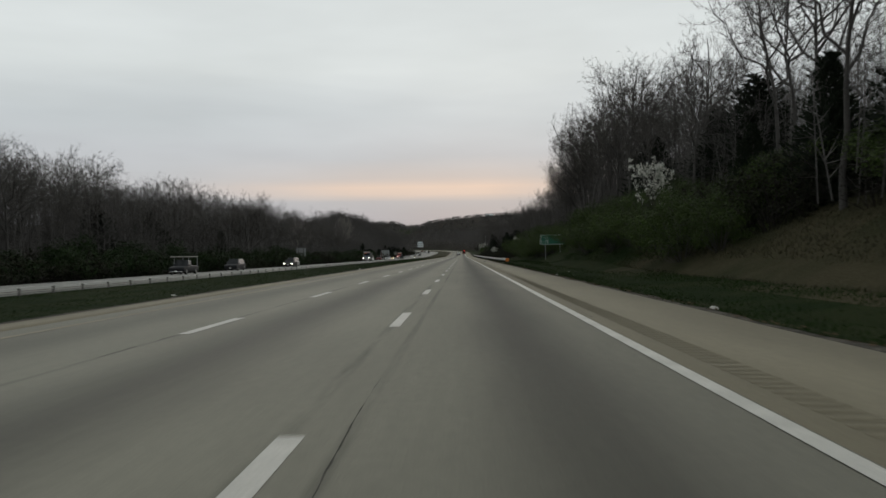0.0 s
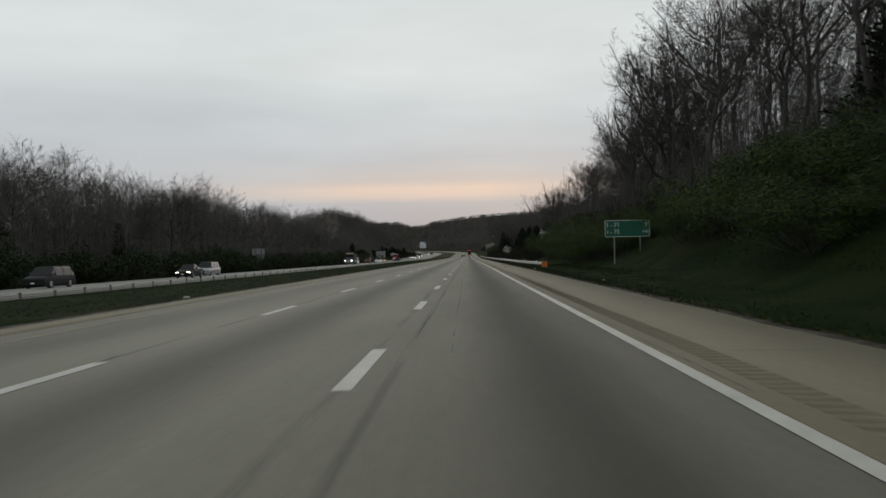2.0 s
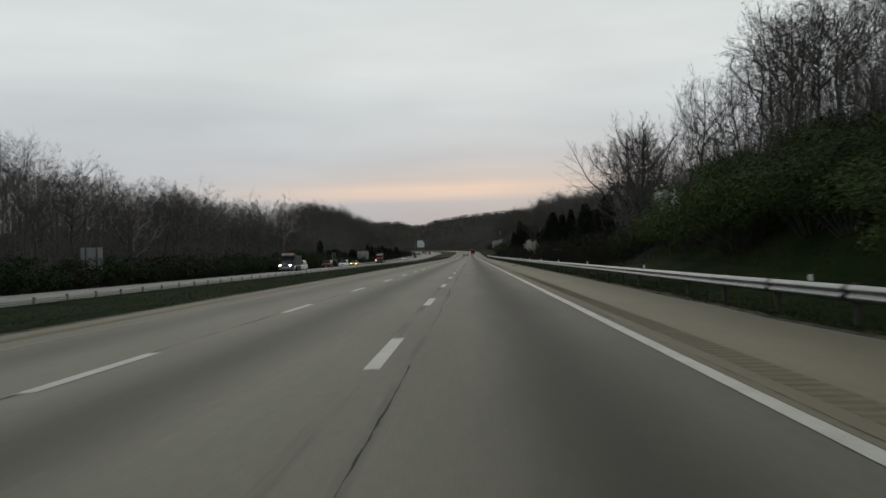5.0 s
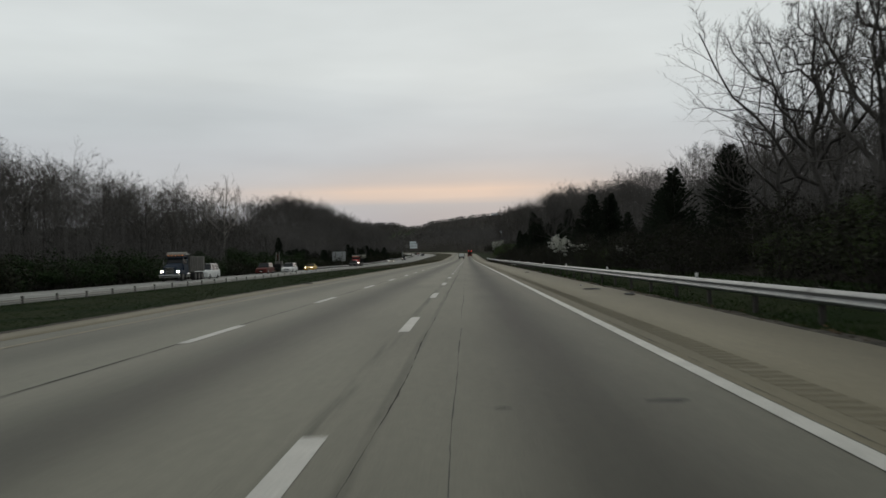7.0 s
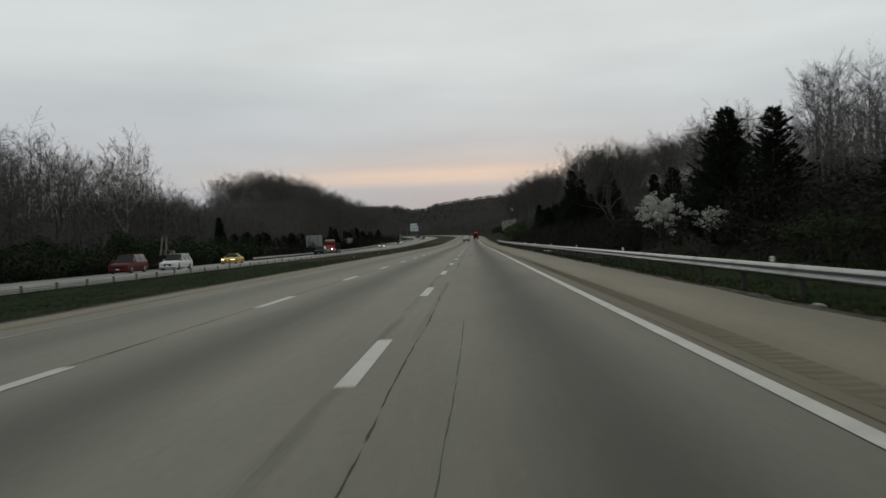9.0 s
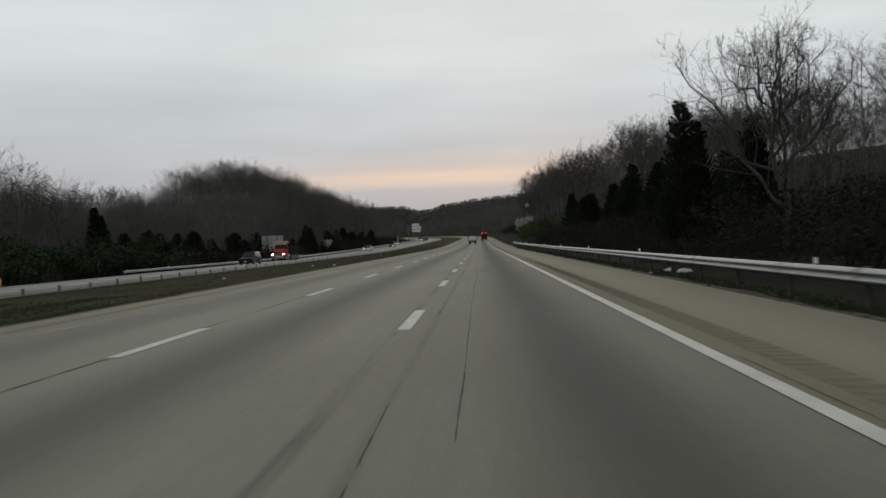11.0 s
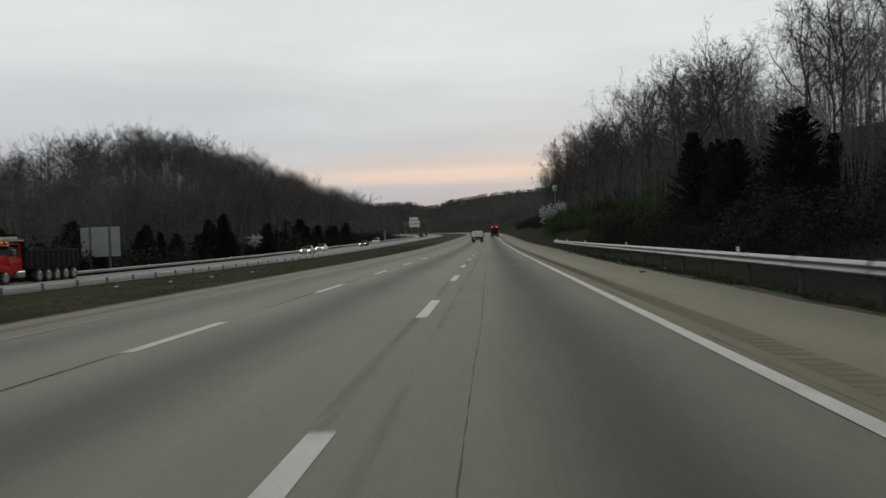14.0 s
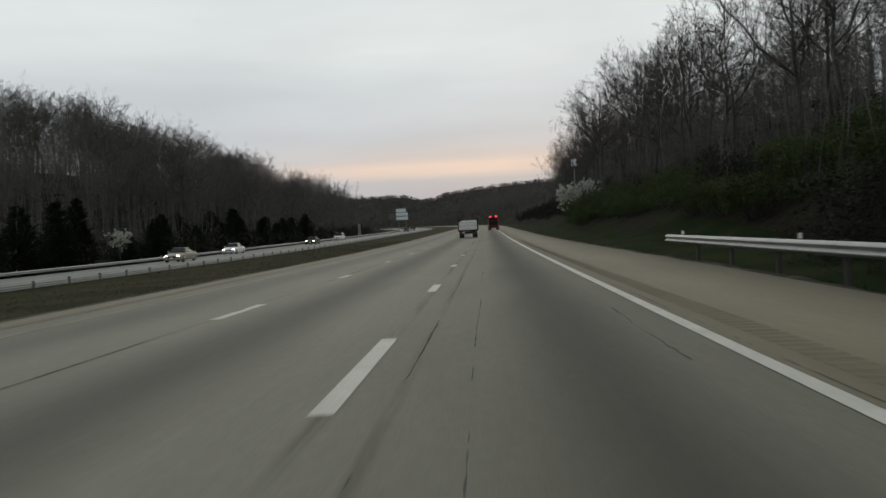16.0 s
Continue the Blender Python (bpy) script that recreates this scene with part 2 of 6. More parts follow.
M = {
    "concrete": pavement_material("worn_concrete", (0.188, 0.181, 0.143), ((-1.45, 1.15, 1.0), (-5.85, 1.35, 0.95), (-9.3, 1.2, 0.45)), 0.58, 3.0, ((-3.72, 0.12, 0.75), (-3.24, 0.09, 0.55), (-7.29, 0.07, 0.75))),
    "concrete_far": pavement_material("worn_concrete_opposite", (0.225, 0.225, 0.205), ((-29.5, 1.2, 1.0), (-33.2, 1.2, 1.0), (-36.8, 1.2, 1.0)), 0.25, 9.0),
    "shoulder": pavement_material("shoulder_concrete", (0.178, 0.159, 0.109), ((0.6, 0.65, 1.0),), 0.10, 5.0),
    "paint": material("road_paint_white", (0.42, 0.41, 0.37), 0.6, var=0.26, scale=1.2, fine=30, bump=0.1),
    "paint_yellow": material("road_paint_yellow", (0.186, 0.158, 0.098), 0.65, var=0.3, scale=0.8, fine=30, bump=0.1),
    "seal": material("joint_sealant", (0.070, 0.068, 0.060), 0.95, spec=0.05, var=0.3, scale=0.5, fine=9, bump=0.1),
    "tar": material("tar_streak", (0.098, 0.096, 0.087), 0.95, spec=0.1, var=0.3, scale=0.4, fine=6, bump=0.1),
    "rumble": material("rumble_groove", (0.158, 0.141, 0.098), 0.95, spec=0.1, var=0.2, fine=30),
    "grass": two_tone("verge_grass", (0.008, 0.016, 0.004), (0.017, 0.023, 0.008), 0.25),
    # leaf litter, its brown lowered to carry the shade under the trees
    "shaded_litter": two_tone("shaded_leaf_litter", (0.010, 0.009, 0.007), (0.019, 0.017, 0.013), 0.12, fine=3.0),
    "gravel": two_tone("edge_gravel", (0.06, 0.056, 0.048), (0.11, 0.10, 0.085), 1.5, fine=40),
    "bark": material("bark", (0.048, 0.044, 0.040), 0.9, var=0.35, scale=1.5, fine=12, bump=0.5, spread=0.3),
    "twig": material("twigs", (0.076, 0.070, 0.064), 0.9, var=0.25, scale=0.6, fine=5, bump=0, spread=0.15, spec=0.1),
    "woods": material("bare_woods", (0.092, 0.087, 0.082), 0.95, var=0.25, scale=0.05, fine=0.6, bump=0, spread=0.15, spec=0.05),
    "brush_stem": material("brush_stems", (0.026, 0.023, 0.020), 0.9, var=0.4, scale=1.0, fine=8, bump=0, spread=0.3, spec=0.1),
    "pale_bark": material("pale_bark", (0.20, 0.18, 0.16), 0.9, var=0.3, scale=1.0, fine=9, bump=0.2),
    "leaf": material("spring_leaves", (0.036, 0.057, 0.012), 0.7, var=0.55, scale=0.35, fine=1.6, bump=0, spread=0.2, spec=0.15),
    "leaf_hedge": material("hedge_leaves", (0.016, 0.030, 0.009), 0.75, var=0.4, scale=0.4, fine=2, bump=0, spread=0.2, spec=0.1),
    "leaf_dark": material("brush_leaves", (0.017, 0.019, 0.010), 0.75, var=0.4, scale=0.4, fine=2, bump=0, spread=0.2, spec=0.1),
    "needle": material("cedar_needles", (0.010, 0.014, 0.008), 0.75, var=0.5, scale=0.6, fine=4, bump=0, spread=0.3, spec=0.1),
    "blossom": material("white_blossom", (0.50, 0.50, 0.44), 0.7, var=0.2, scale=2, fine=9, bump=0, spread=0.3),
    "blade": material("grass_blades", (0.014, 0.027, 0.006), 0.7, var=0.5, scale=0.3, fine=3, bump=0, spread=0.5, spec=0.1),
    "dead_leaf": material("dead_leaves", (0.060, 0.040, 0.022), 0.85, var=0.5, scale=2, fine=12, bump=0, spread=0.5, spec=0.1),
    "dry_blade": material("dry_grass_blades", (0.050, 0.047, 0.024), 0.75, var=0.5, scale=0.3, fine=3, bump=0, spread=0.6, spec=0.2),
    "dry_grass": two_tone("dry_median_grass", (0.026, 0.029, 0.014), (0.046, 0.041, 0.024), 0.2),
    "steel": material("galvanised_steel", (0.29, 0.30, 0.30), 0.5, 0.7, var=0.2, scale=1.0, fine=14, bump=0.1),
    "steel_old": material("weathered_steel", (0.13, 0.125, 0.115), 0.65, 0.5, var=0.35, scale=1.5, fine=20, bump=0.2),
    "post_wood": material("treated_wood_post", (0.035, 0.031, 0.027), 0.85, var=0.3, scale=5, fine=40, bump=0.3),
    "sign_green": material("sign_green", (0.006, 0.10, 0.060), 0.45, var=0.1, scale=1, fine=25, bump=0),
    "sign_white": material("sign_white", (0.62, 0.66, 0.62), 0.45, var=0.08, scale=1, fine=25, bump=0),
    "sign_back": material("sign_back_aluminium", (0.30, 0.31, 0.31), 0.5, 0.3, var=0.15, scale=0.8, fine=12, bump=0.1),
    "orange": material("orange_sheeting", (0.52, 0.145, 0.010), 0.45, var=0.15, scale=3, fine=20, bump=0.05),
    "reflector": material("white_delineator", (0.72, 0.72, 0.70), 0.4, var=0.08, scale=8, fine=30, bump=0),
    "tower": material("tower_paint", (0.55, 0.60, 0.62), 0.6, var=0.1, scale=0.1, fine=1, bump=0),
    "pale": material("litter_paper", (0.36, 0.35, 0.32), 0.7, var=0.2, scale=9, fine=40, bump=0.2),
    "rubber": material("tyre_rubber", (0.022, 0.022, 0.022), 0.8, var=0.2, scale=8, fine=40, bump=0.2),
    "glass": material("tinted_glass", (0.010, 0.012, 0.013), 0.15, var=0.05, scale=3, fine=10, bump=0, spec=0.18),
    "chrome": material("chrome", (0.55, 0.55, 0.55), 0.2, 1.0, var=0.08, scale=5, fine=30, bump=0),
    "black": material("black_plastic", (0.012, 0.012, 0.012), 0.7, var=0.2, scale=6, fine=40, bump=0.05, spec=0.15),
}


# ---- shape of the land ----
def ease(a):
    a = np.clip(a, 0, 1)
    return a * a * (3 - 2 * a)


def bend(y):
    """How far the road has swung to the west."""
    y = np.asarray(y, float)
    return -0.00030 * np.clip(y - 720, 0, 500) ** 2 - 0.30 * np.clip(y - 1220, 0, 280)


def rise(y):
    y = np.asarray(y, float)
    return 0.00005 * np.clip(y - 440, 0, 120) ** 2 + 0.012 * np.clip(y - 560, 0, 900)


def lumps(x, y, s, k=0.0):
    return (np.sin(x / s + k) * np.cos(y / (s * 1.3) + 2 * k) + 0.5 * np.sin(x / s * 2.3 + y / s * 1.7 + 3 * k)) / 1.5


def land(x, y):
    x, y = np.asarray(x, float), np.asarray(y, float)
    u = x - bend(y)
    z = rise(y)
    # right bank
    slope = 0.50 - 0.33 * ease((y - 190) / 70) * (1 - ease((y - 425) / 85))
    slope = slope * (1 - 0.25 * ease((y - 620) / 200))
    foot = 9.5 + 2.5 * ease((y - 190) / 40) * (1 - ease((y - 460) / 60)) + 0.8 * np.sin(y / 17)
    bank = slope * 40 * (1 - np.exp(-np.clip(u - foot, 0, None) / 40)) * 1.12
    bank = np.where(bank < 1.5, bank * ease(bank / 1.5 + 0.2), bank)
    bank = bank + 5.5 * ease((u - 24) / 40) * ease((y - 235) / 35) * (1 - ease((y - 350) / 60))
    bank = bank + ease((u - 14) / 20) * 1.2 * lumps(x, y, 19)
    right = -0.10 - 0.22 * ease((u - 3) / 2.5) + 0.30 * ease((u - 6) / 4) + bank
    # left woods and their hill
    lw = -u
    low = 5.0 * ease((lw - 52) / 45) + 6.0 * ease((lw - 80) / 40) * (1 - ease((y - 430) / 60))
    hill = 12.4 * ease((lw - 44) / 48) * ease((y - 505) / 105) * (1 - 0.35 * ease((y - 660) / 90) * (1 - ease((y - 780) / 120)))
    left = -0.75 - 0.5 * ease((lw - 41) / 4) + low + hill + ease((lw - 55) / 25) * 1.3 * lumps(x, y, 23, 1.0)
    med = -0.10 - 0.22 * ease((lw - 12) / 11) - 0.06 * np.sin((lw - 12) / 11.5 * math.pi)
    opp = -0.36 - 0.45 * np.clip((lw - 24) / 16, 0, 1)
    h = np.where(u > 3.0, right, np.where(u > -12.1, -0.12, np.where(u > -23.7, med, np.where(u > -40.2, opp, left))))
    # the far ridge that closes the valley
    far = 128 * ease((y - 1350) / 1900) * (0.80 + 0.10 * np.sin(x / 330 + 0.6) + 0.05 * np.sin(x / 117))
    far = far + 8 * ease((np.abs(u + 15) - 130) / 450) * ease((y + 200) / 200) * (1 - 0.8 * ease((y - 900) / 500))
    return z + h + far


# ---- mesh helpers ----
def mesh_of(name, verts, tris, mats):
    me = bpy.data.meshes.new(name)
    verts, tris = np.asarray(verts, np.float32), np.asarray(tris, np.int32)
    me.vertices.add(len(verts)); me.vertices.foreach_set("co", verts.ravel())
    n = tris.shape[1]
    me.loops.add(tris.size); me.loops.foreach_set("vertex_index", tris.ravel())
    me.polygons.add(len(tris)); me.polygons.foreach_set("loop_start", np.arange(0, tris.size, n, dtype=np.int32))
    me.update(calc_edges=True)
    for m in mats if isinstance(mats, (list, tuple)) else [mats]:
        me.materials.append(m)
    return me


def strip(name, u0, u1, y0, y1, lift, mat, step=4.0, thick=0.0, z0=None, z1=None, wave=0.0):
    """A band along the road between two offsets, following its bend and rise; z0 and z1 give its cross fall."""
    ys = np.arange(y0, y1 + step * 0.5, step)
    ys[-1] = y1
    b, r = bend(ys), rise(ys)
    w = wave * (np.sin(ys * 0.9) * 0.5 + np.sin(ys * 0.31 + 1.3) + 0.4 * np.sin(ys * 2.3)) if wave else 0 * ys
    za, zb = (0 if z0 is None else z0), (0 if z1 is None else z1)
    u1 = u1(ys) if callable(u1) else u1
    top = [np.stack([u0 + b + w, ys, r + lift + za], 1), np.stack([u1 + b + w, ys, r + lift + zb], 1)]
    n = len(ys)
    V = np.concatenate(top)
    i = np.arange(n - 1)
    F = np.stack([i, i + n, i + n + 1, i + 1], 1)
    if thick:
        V = np.concatenate([V, V - np.array([0, 0, thick])])
        F = np.concatenate([F, np.stack([i + 1, i + 1 + 2 * n, i + 2 * n, i], 1), np.stack([i + n, i + 3 * n, i + 3 * n + 1, i + n + 1], 1)])
    return mesh_of(name, V, F, mat)


def box_bm(bm, x0, x1, y0, y1, z0, z1, bevel=0.0):
    vs = [bm.verts.new((x, y, z)) for z in (z0, z1) for x, y in ((x0, y0), (x1, y0), (x1, y1), (x0, y1))]
    fs = [bm.faces.new([vs[i] for i in f]) for f in ((3, 2, 1, 0), (4, 5, 6, 7), (0, 1, 5, 4), (1, 2, 6, 5), (2, 3, 7, 6), (3, 0, 4, 7))]
    if bevel:
        es = list({e for f in fs for e in f.edges})
        bmesh.ops.bevel(bm, geom=es, offset=bevel, segments=2, affect="EDGES", profile=0.6)
    return bm


def part(name, bm, mat, parent, label="", smooth=False):
    me = bpy.data.meshes.new(name)
    bm.normal_update()
    bm.to_mesh(me)
    bm.free()
    me.materials.append(mat)
    if smooth:
        for p in me.polygons:
            p.use_smooth = True
    ob = new(name, me)
    ob.parent = parent
    return tagged(ob, label)


def boxed(name, dims, mat, parent, label="", bevel=0.0):
    return part(name, box_bm(bmesh.new(), *dims, bevel), mat, parent, label)


def empty(name, m, label, category, group=""):
    ob = new(name)
    ob.matrix_basis = m
    return tagged(ob, label, category, group)


def here(u, y, extra=0.0, turn=0.0):
    """A pose on the land at an offset from the road's edge line."""
    x = u + float(bend(y))
    return pose(x, y, float(land(x, y)) + extra, 0, 0, turn)


# ---- ground and road ----
def ground():
    xs = np.unique(np.concatenate([np.arange(-160, 131, 2.0), np.array([-24.0, -23.7, -12.1, 3.0, -40.2, 3.6, 4.4, 5.2]),
                                   np.arange(-2600, -160, 40.0), np.arange(130, 2601, 40.0)]))
    ys = np.unique(np.concatenate([np.arange(-60, 1000, 6.0), np.arange(1000, 1400, 12.0), np.arange(1400, 4600, 40.0), np.array([-600, -300, -150])]))
    # the columns follow the bend near the road
    X, Y = np.meshgrid(xs, ys)
    X = X + bend(Y) * np.clip(1 - (np.abs(X) - 200) / 600, 0, 1)
    Z = land(X, Y)
    V = np.stack([X.ravel(), Y.ravel(), Z.ravel()], 1)
    w = len(xs)
    i, j = np.meshgrid(np.arange(w - 1), np.arange(len(ys) - 1))
    a = (j * w + i).ravel()
    F = np.stack([a, a + 1, a + w + 1, a + w], 1)
    me = mesh_of("ground", V, F, [M["grass"], M["shaded_litter"], M["dry_grass"]])
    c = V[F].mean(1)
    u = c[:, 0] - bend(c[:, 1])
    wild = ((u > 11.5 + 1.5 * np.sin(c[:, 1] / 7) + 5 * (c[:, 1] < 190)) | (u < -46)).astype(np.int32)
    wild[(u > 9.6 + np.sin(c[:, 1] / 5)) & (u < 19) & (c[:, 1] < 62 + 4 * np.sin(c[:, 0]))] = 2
    # dark litter reaches the guardrail here, standing in for the overhang's shade
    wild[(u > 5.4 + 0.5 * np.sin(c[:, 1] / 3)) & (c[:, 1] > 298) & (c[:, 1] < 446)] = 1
    wild[(u < -12) & (u > -24.5) & (c[:, 1] > 330 + 6 * np.sin(c[:, 0]))] = 2
    me.polygons.foreach_set("material_index", wild)
    me.polygons.foreach_set("use_smooth", np.ones(len(F), bool))
    return tagged(new("ground", me), "rough roadside grass and shade-darkened brown leaf litter", "ground", kind="structure")


ground()
END_Y = 1500


def outer(y):
    """The outer edge of the right shoulder, which widens past the guardrail."""
    return np.interp(y, (-60, 430, 470, 1500), (3.05, 3.15, 4.15, 4.15)) + 0.05 * np.sin(y * 0.9) + 0.04 * np.sin(y * 2.3)


road = tagged(new("road", strip("road", -11.0, 0.12, -60, END_Y, 0, M["concrete"], thick=0.15)), "worn grey three-lane highway with oil-darkened lanes", "road", kind="structure")
shoulder_r = tagged(new("pavement", strip("pavement", 0.12, outer, -60, END_Y, -0.003, M["shoulder"], thick=0.15, z1=-0.05)), "pale worn concrete highway shoulder", "shoulder", kind="structure")
shoulder_l = tagged(new("pavement", strip("pavement", -12.15, -11.0, -60, END_Y, -0.003, M["shoulder"], thick=0.15, z0=-0.02)), "narrow inner concrete highway shoulder", "shoulder", kind="structure")
opposite = tagged(new("road", strip("road", -40.0, -24.0, -60, END_Y, 0, M["concrete_far"], thick=0.15, z0=-0.70, z1=-0.27)), "pale grey opposite carriageway of a highway", "road", kind="structure")


def under(ob, name, me):
    o = new(name, me)
    o.parent = ob
    return o


under(road, "edge_line", strip("edge_line", -0.09, 0.09, -60, END_Y, 0.006, M["paint"]))
under(road, "edge_line", strip("edge_line", -10.30, -10.16, -60, END_Y, 0.006, M["paint_yellow"]))
under(opposite, "edge_line", strip("edge_line", -25.6, -25.45, -60, END_Y, 0.012, M["paint_yellow"], z0=-0.31, z1=-0.31))
under(opposite, "edge_line", strip("edge_line", -36.8, -36.6, -60, END_Y, 0.012, M["paint"], z0=-0.61, z1=-0.60))


# ---- plants ----
def frames_of(d):
    """Two unit vectors square to each direction."""
    ref = np.where(np.abs(d[:, 2:3]) > 0.9, np.array([[1.0, 0, 0]]), np.array([[0, 0, 1.0]]))
    a = np.cross(d, ref)
    a /= np.linalg.norm(a, axis=1, keepdims=True) + 1e-9
    return a, np.cross(d, a)


class Sticks:
    """Collects tapered sticks; each is a three-sided prism, or a spike where it ends in a point."""

    def __init__(self):
        self.V, self.F, self.n = [], [], 0

    def add(self, p, q, r0, r1, spike=False, sides=3):
        p, q = np.atleast_2d(p).astype(float), np.atleast_2d(q).astype(float)
        k = len(p)
        r0, r1 = np.broadcast_to(r0, (k,)), np.broadcast_to(r1, (k,))
        d = q - p
        d /= np.linalg.norm(d, axis=1, keepdims=True) + 1e-9
        a, b = frames_of(d)
        ring = [math.tau * i / sides for i in range(sides)]
        base = [p + (a * math.cos(t) + b * math.sin(t)) * r0[:, None] for t in ring]
        if sides == 1:
            w = (a * math.cos(self.n % 7) + b * math.sin(self.n % 7)) * r0[:, None] * 1.25
            V = np.stack([p - w, p + w, q], 1)
            o = self.n + np.arange(k)[:, None] * 3
            F = o + np.array([[0, 1, 2]])
        elif spike:
            V = np.stack(base + [q], 1)
            o = self.n + np.arange(k)[:, None] * (sides + 1)
            F = np.concatenate([o + np.array([[i, (i + 1) % sides, sides]]) for i in range(sides)])
        else:
            tip = [q + (a * math.cos(t) + b * math.sin(t)) * r1[:, None] for t in ring]
            V = np.stack(base + tip, 1)
            o = self.n + np.arange(k)[:, None] * (2 * sides)
            F = np.concatenate([o + np.array([[i, (i + 1) % sides, sides + (i + 1) % sides]]) for i in range(sides)]
                               + [o + np.array([[i, sides + (i + 1) % sides, sides + i]]) for i in range(sides)])
        self.V.append(V.reshape(-1, 3)); self.F.append(F); self.n += V.shape[0] * V.shape[1]

    def arrays(self):
        return np.concatenate(self.V), np.concatenate(self.F)


def unit(v):
    return v / (np.linalg.norm(v, axis=-1, keepdims=True) + 1e-9)


def curve(p, c, q, n):
    """Points along many bent branches at once, from p by way of c to q."""
    t = np.linspace(0, 1, n + 1)[None, :, None]
    return p[:, None] * (1 - t) ** 2 + 2 * c[:, None] * t * (1 - t) + q[:, None] * t * t


def sprout(rg, L, r, tip, k, lo, hi, angle, ln, lift, m):
    """Side branches of many polylines at once: k on each between the fractions lo and hi, leaning off by an angle and turning up to the light."""
    n, seg = len(L), L.shape[1] - 1
    f = lo + (hi - lo) * (np.arange(k)[None] + rg.random((n, k))) / k
    i = np.minimum((f * seg).astype(int), seg - 1)
    w = (f * seg - i)[..., None]
    row = np.arange(n)[:, None]
    p = L[row, i] * (1 - w) + L[row, i + 1] * w
    t = unit(L[row, i + 1] - L[row, i]).reshape(-1, 3)
    e, g = frames_of(t)
    phi = (np.arange(k)[None] * 2.39996 + rg.uniform(0, math.tau, (n, 1)) + rg.normal(0, 0.5, (n, k))).reshape(-1, 1)
    an = np.radians(angle) * rg.uniform(0.6, 1.3, (n * k, 1))
    d = unit(t * np.cos(an) + (e * np.cos(phi) + g * np.sin(phi)) * np.sin(an) + np.array([0, 0, lift]) * 0.5)
    size = np.linalg.norm(L[:, -1] - L[:, 0], axis=1)
    q = (ln * size[:, None] * (1.2 - 0.75 * f) * rg.uniform(0.6, 1.3, (n, k))).reshape(-1, 1)
    p = p.reshape(-1, 3)
    end = p + unit(d + np.array([0, 0, lift]) * 0.6) * q
    B = curve(p, p + d * q * 0.5, end, m)
    if m > 1:
        B[:, 1:-1] += rg.normal(0, 0.045, B[:, 1:-1].shape) * q[:, None]
    rad = (r[:, None] * (1 - (1 - tip) * f)).reshape(-1)
    return B, rad


def stems(st, L, r0, r1, sides, spike=False):
    m = L.shape[1] - 1
    for k in range(m):
        f0, f1 = k / m, (k + 1) / m
        st.add(L[:, k], L[:, k + 1], r0 + (r1 - r0) * f0, r0 + (r1 - r0) * f1, spike=spike and k == m - 1, sides=sides)


def broad_tree(seed, H, r0, limbs=8, boughs=9, twigs=7, fine=6, twig_r=0.012, fork=0.34, wide=0.27, lean=0.05, light=False):
    """A leafless broad-leaved tree: trunk, rising limbs, boughs, twigs and the finest twigs; wood and crown as arrays."""
    rg = np.random.default_rng(seed)
    wood, crown = Sticks(), Sticks()
    n = 4 if light else 8
    pts = np.zeros((n + 1, 3))
    pts[:, 2] = np.linspace(-0.3, H * 0.90, n + 1)
    pts[1:, :2] = np.cumsum(rg.normal(0, H * lean / n, (n, 2)), 0)
    rad = r0 * np.linspace(1, 0.16, n + 1)
    rad[0] *= 1.3
    wood.add(pts[:-1], pts[1:], rad[:-1], rad[1:], sides=3 if light else 6)
    # limbs leave the trunk steeply, the lowest reaching furthest
    i = np.arange(limbs) + 0.5
    f = fork + (0.90 - fork) * (i / limbs) ** 0.85 + rg.normal(0, 0.02, limbs)
    p = np.stack([np.interp(f * H * 0.9, pts[:, 2], pts[:, k]) for k in range(3)], 1)
    az = i * 2.39996 + rg.normal(0, 0.35, limbs)
    g = (f - fork) / (0.9 - fork)
    reach = H * wide * (1.12 - 0.62 * g) * rg.uniform(0.75, 1.2, limbs)
    top = np.minimum(p[:, 2] + reach * rg.uniform(0.75, 1.5, limbs) + 0.10 * H * (1 - g), H * rg.uniform(0.90, 1.0, limbs) - 0.25 * reach)
    q = np.stack([p[:, 0] + np.cos(az) * reach, p[:, 1] + np.sin(az) * reach, np.maximum(top, p[:, 2] + 0.25 * reach)], 1)
    c = p + (q - p) * np.array([0.62, 0.62, 0.38])
    m = 3 if light else 6
    L = curve(p, c, q, m)
    L[:, 1:-1] += rg.normal(0, 0.009 * H * (0.6 if light else 1.0 + 6 * lean), L[:, 1:-1].shape)
    r = np.maximum(r0 * 0.50 * (1.12 - 0.75 * g), twig_r * 2.2)
    stems(wood, L, r, r * 0.25, 3 if light else 5)
    lead = pts[None, -(m + 1):] if len(pts) > m else pts[None]
    L = np.concatenate([L, lead[:, :m + 1]])
    r = np.append(r, rad[-3])
    B, R = sprout(rg, L, r, 0.25, boughs, 0.18, 1.0, 46, 0.52, 0.16, 1 if light else 3)
    R = np.maximum(R * 0.5, twig_r * 1.3)
    stems(crown, B, R, R * 0.3, 3, spike=True)
    T, _ = sprout(rg, B, R, 0.3, twigs, 0.12, 1.0, 46, 0.62 if light else 0.50, 0.06, 1)
    if light:
        crown.add(T[:, 0], T[:, 1], twig_r, 0.0, sides=1)
    else:
        crown.add(T[:, 0], T[:, 1], twig_r, 0.0, spike=True)
        S, _ = sprout(rg, T, np.full(len(T), twig_r), 0.3, fine, 0.12, 1.0, 44, 0.60, 0.05, 1)
        crown.add(S[:, 0], S[:, 1], twig_r * 0.72, 0.0, sides=1)
    return wood.arrays(), crown.arrays()


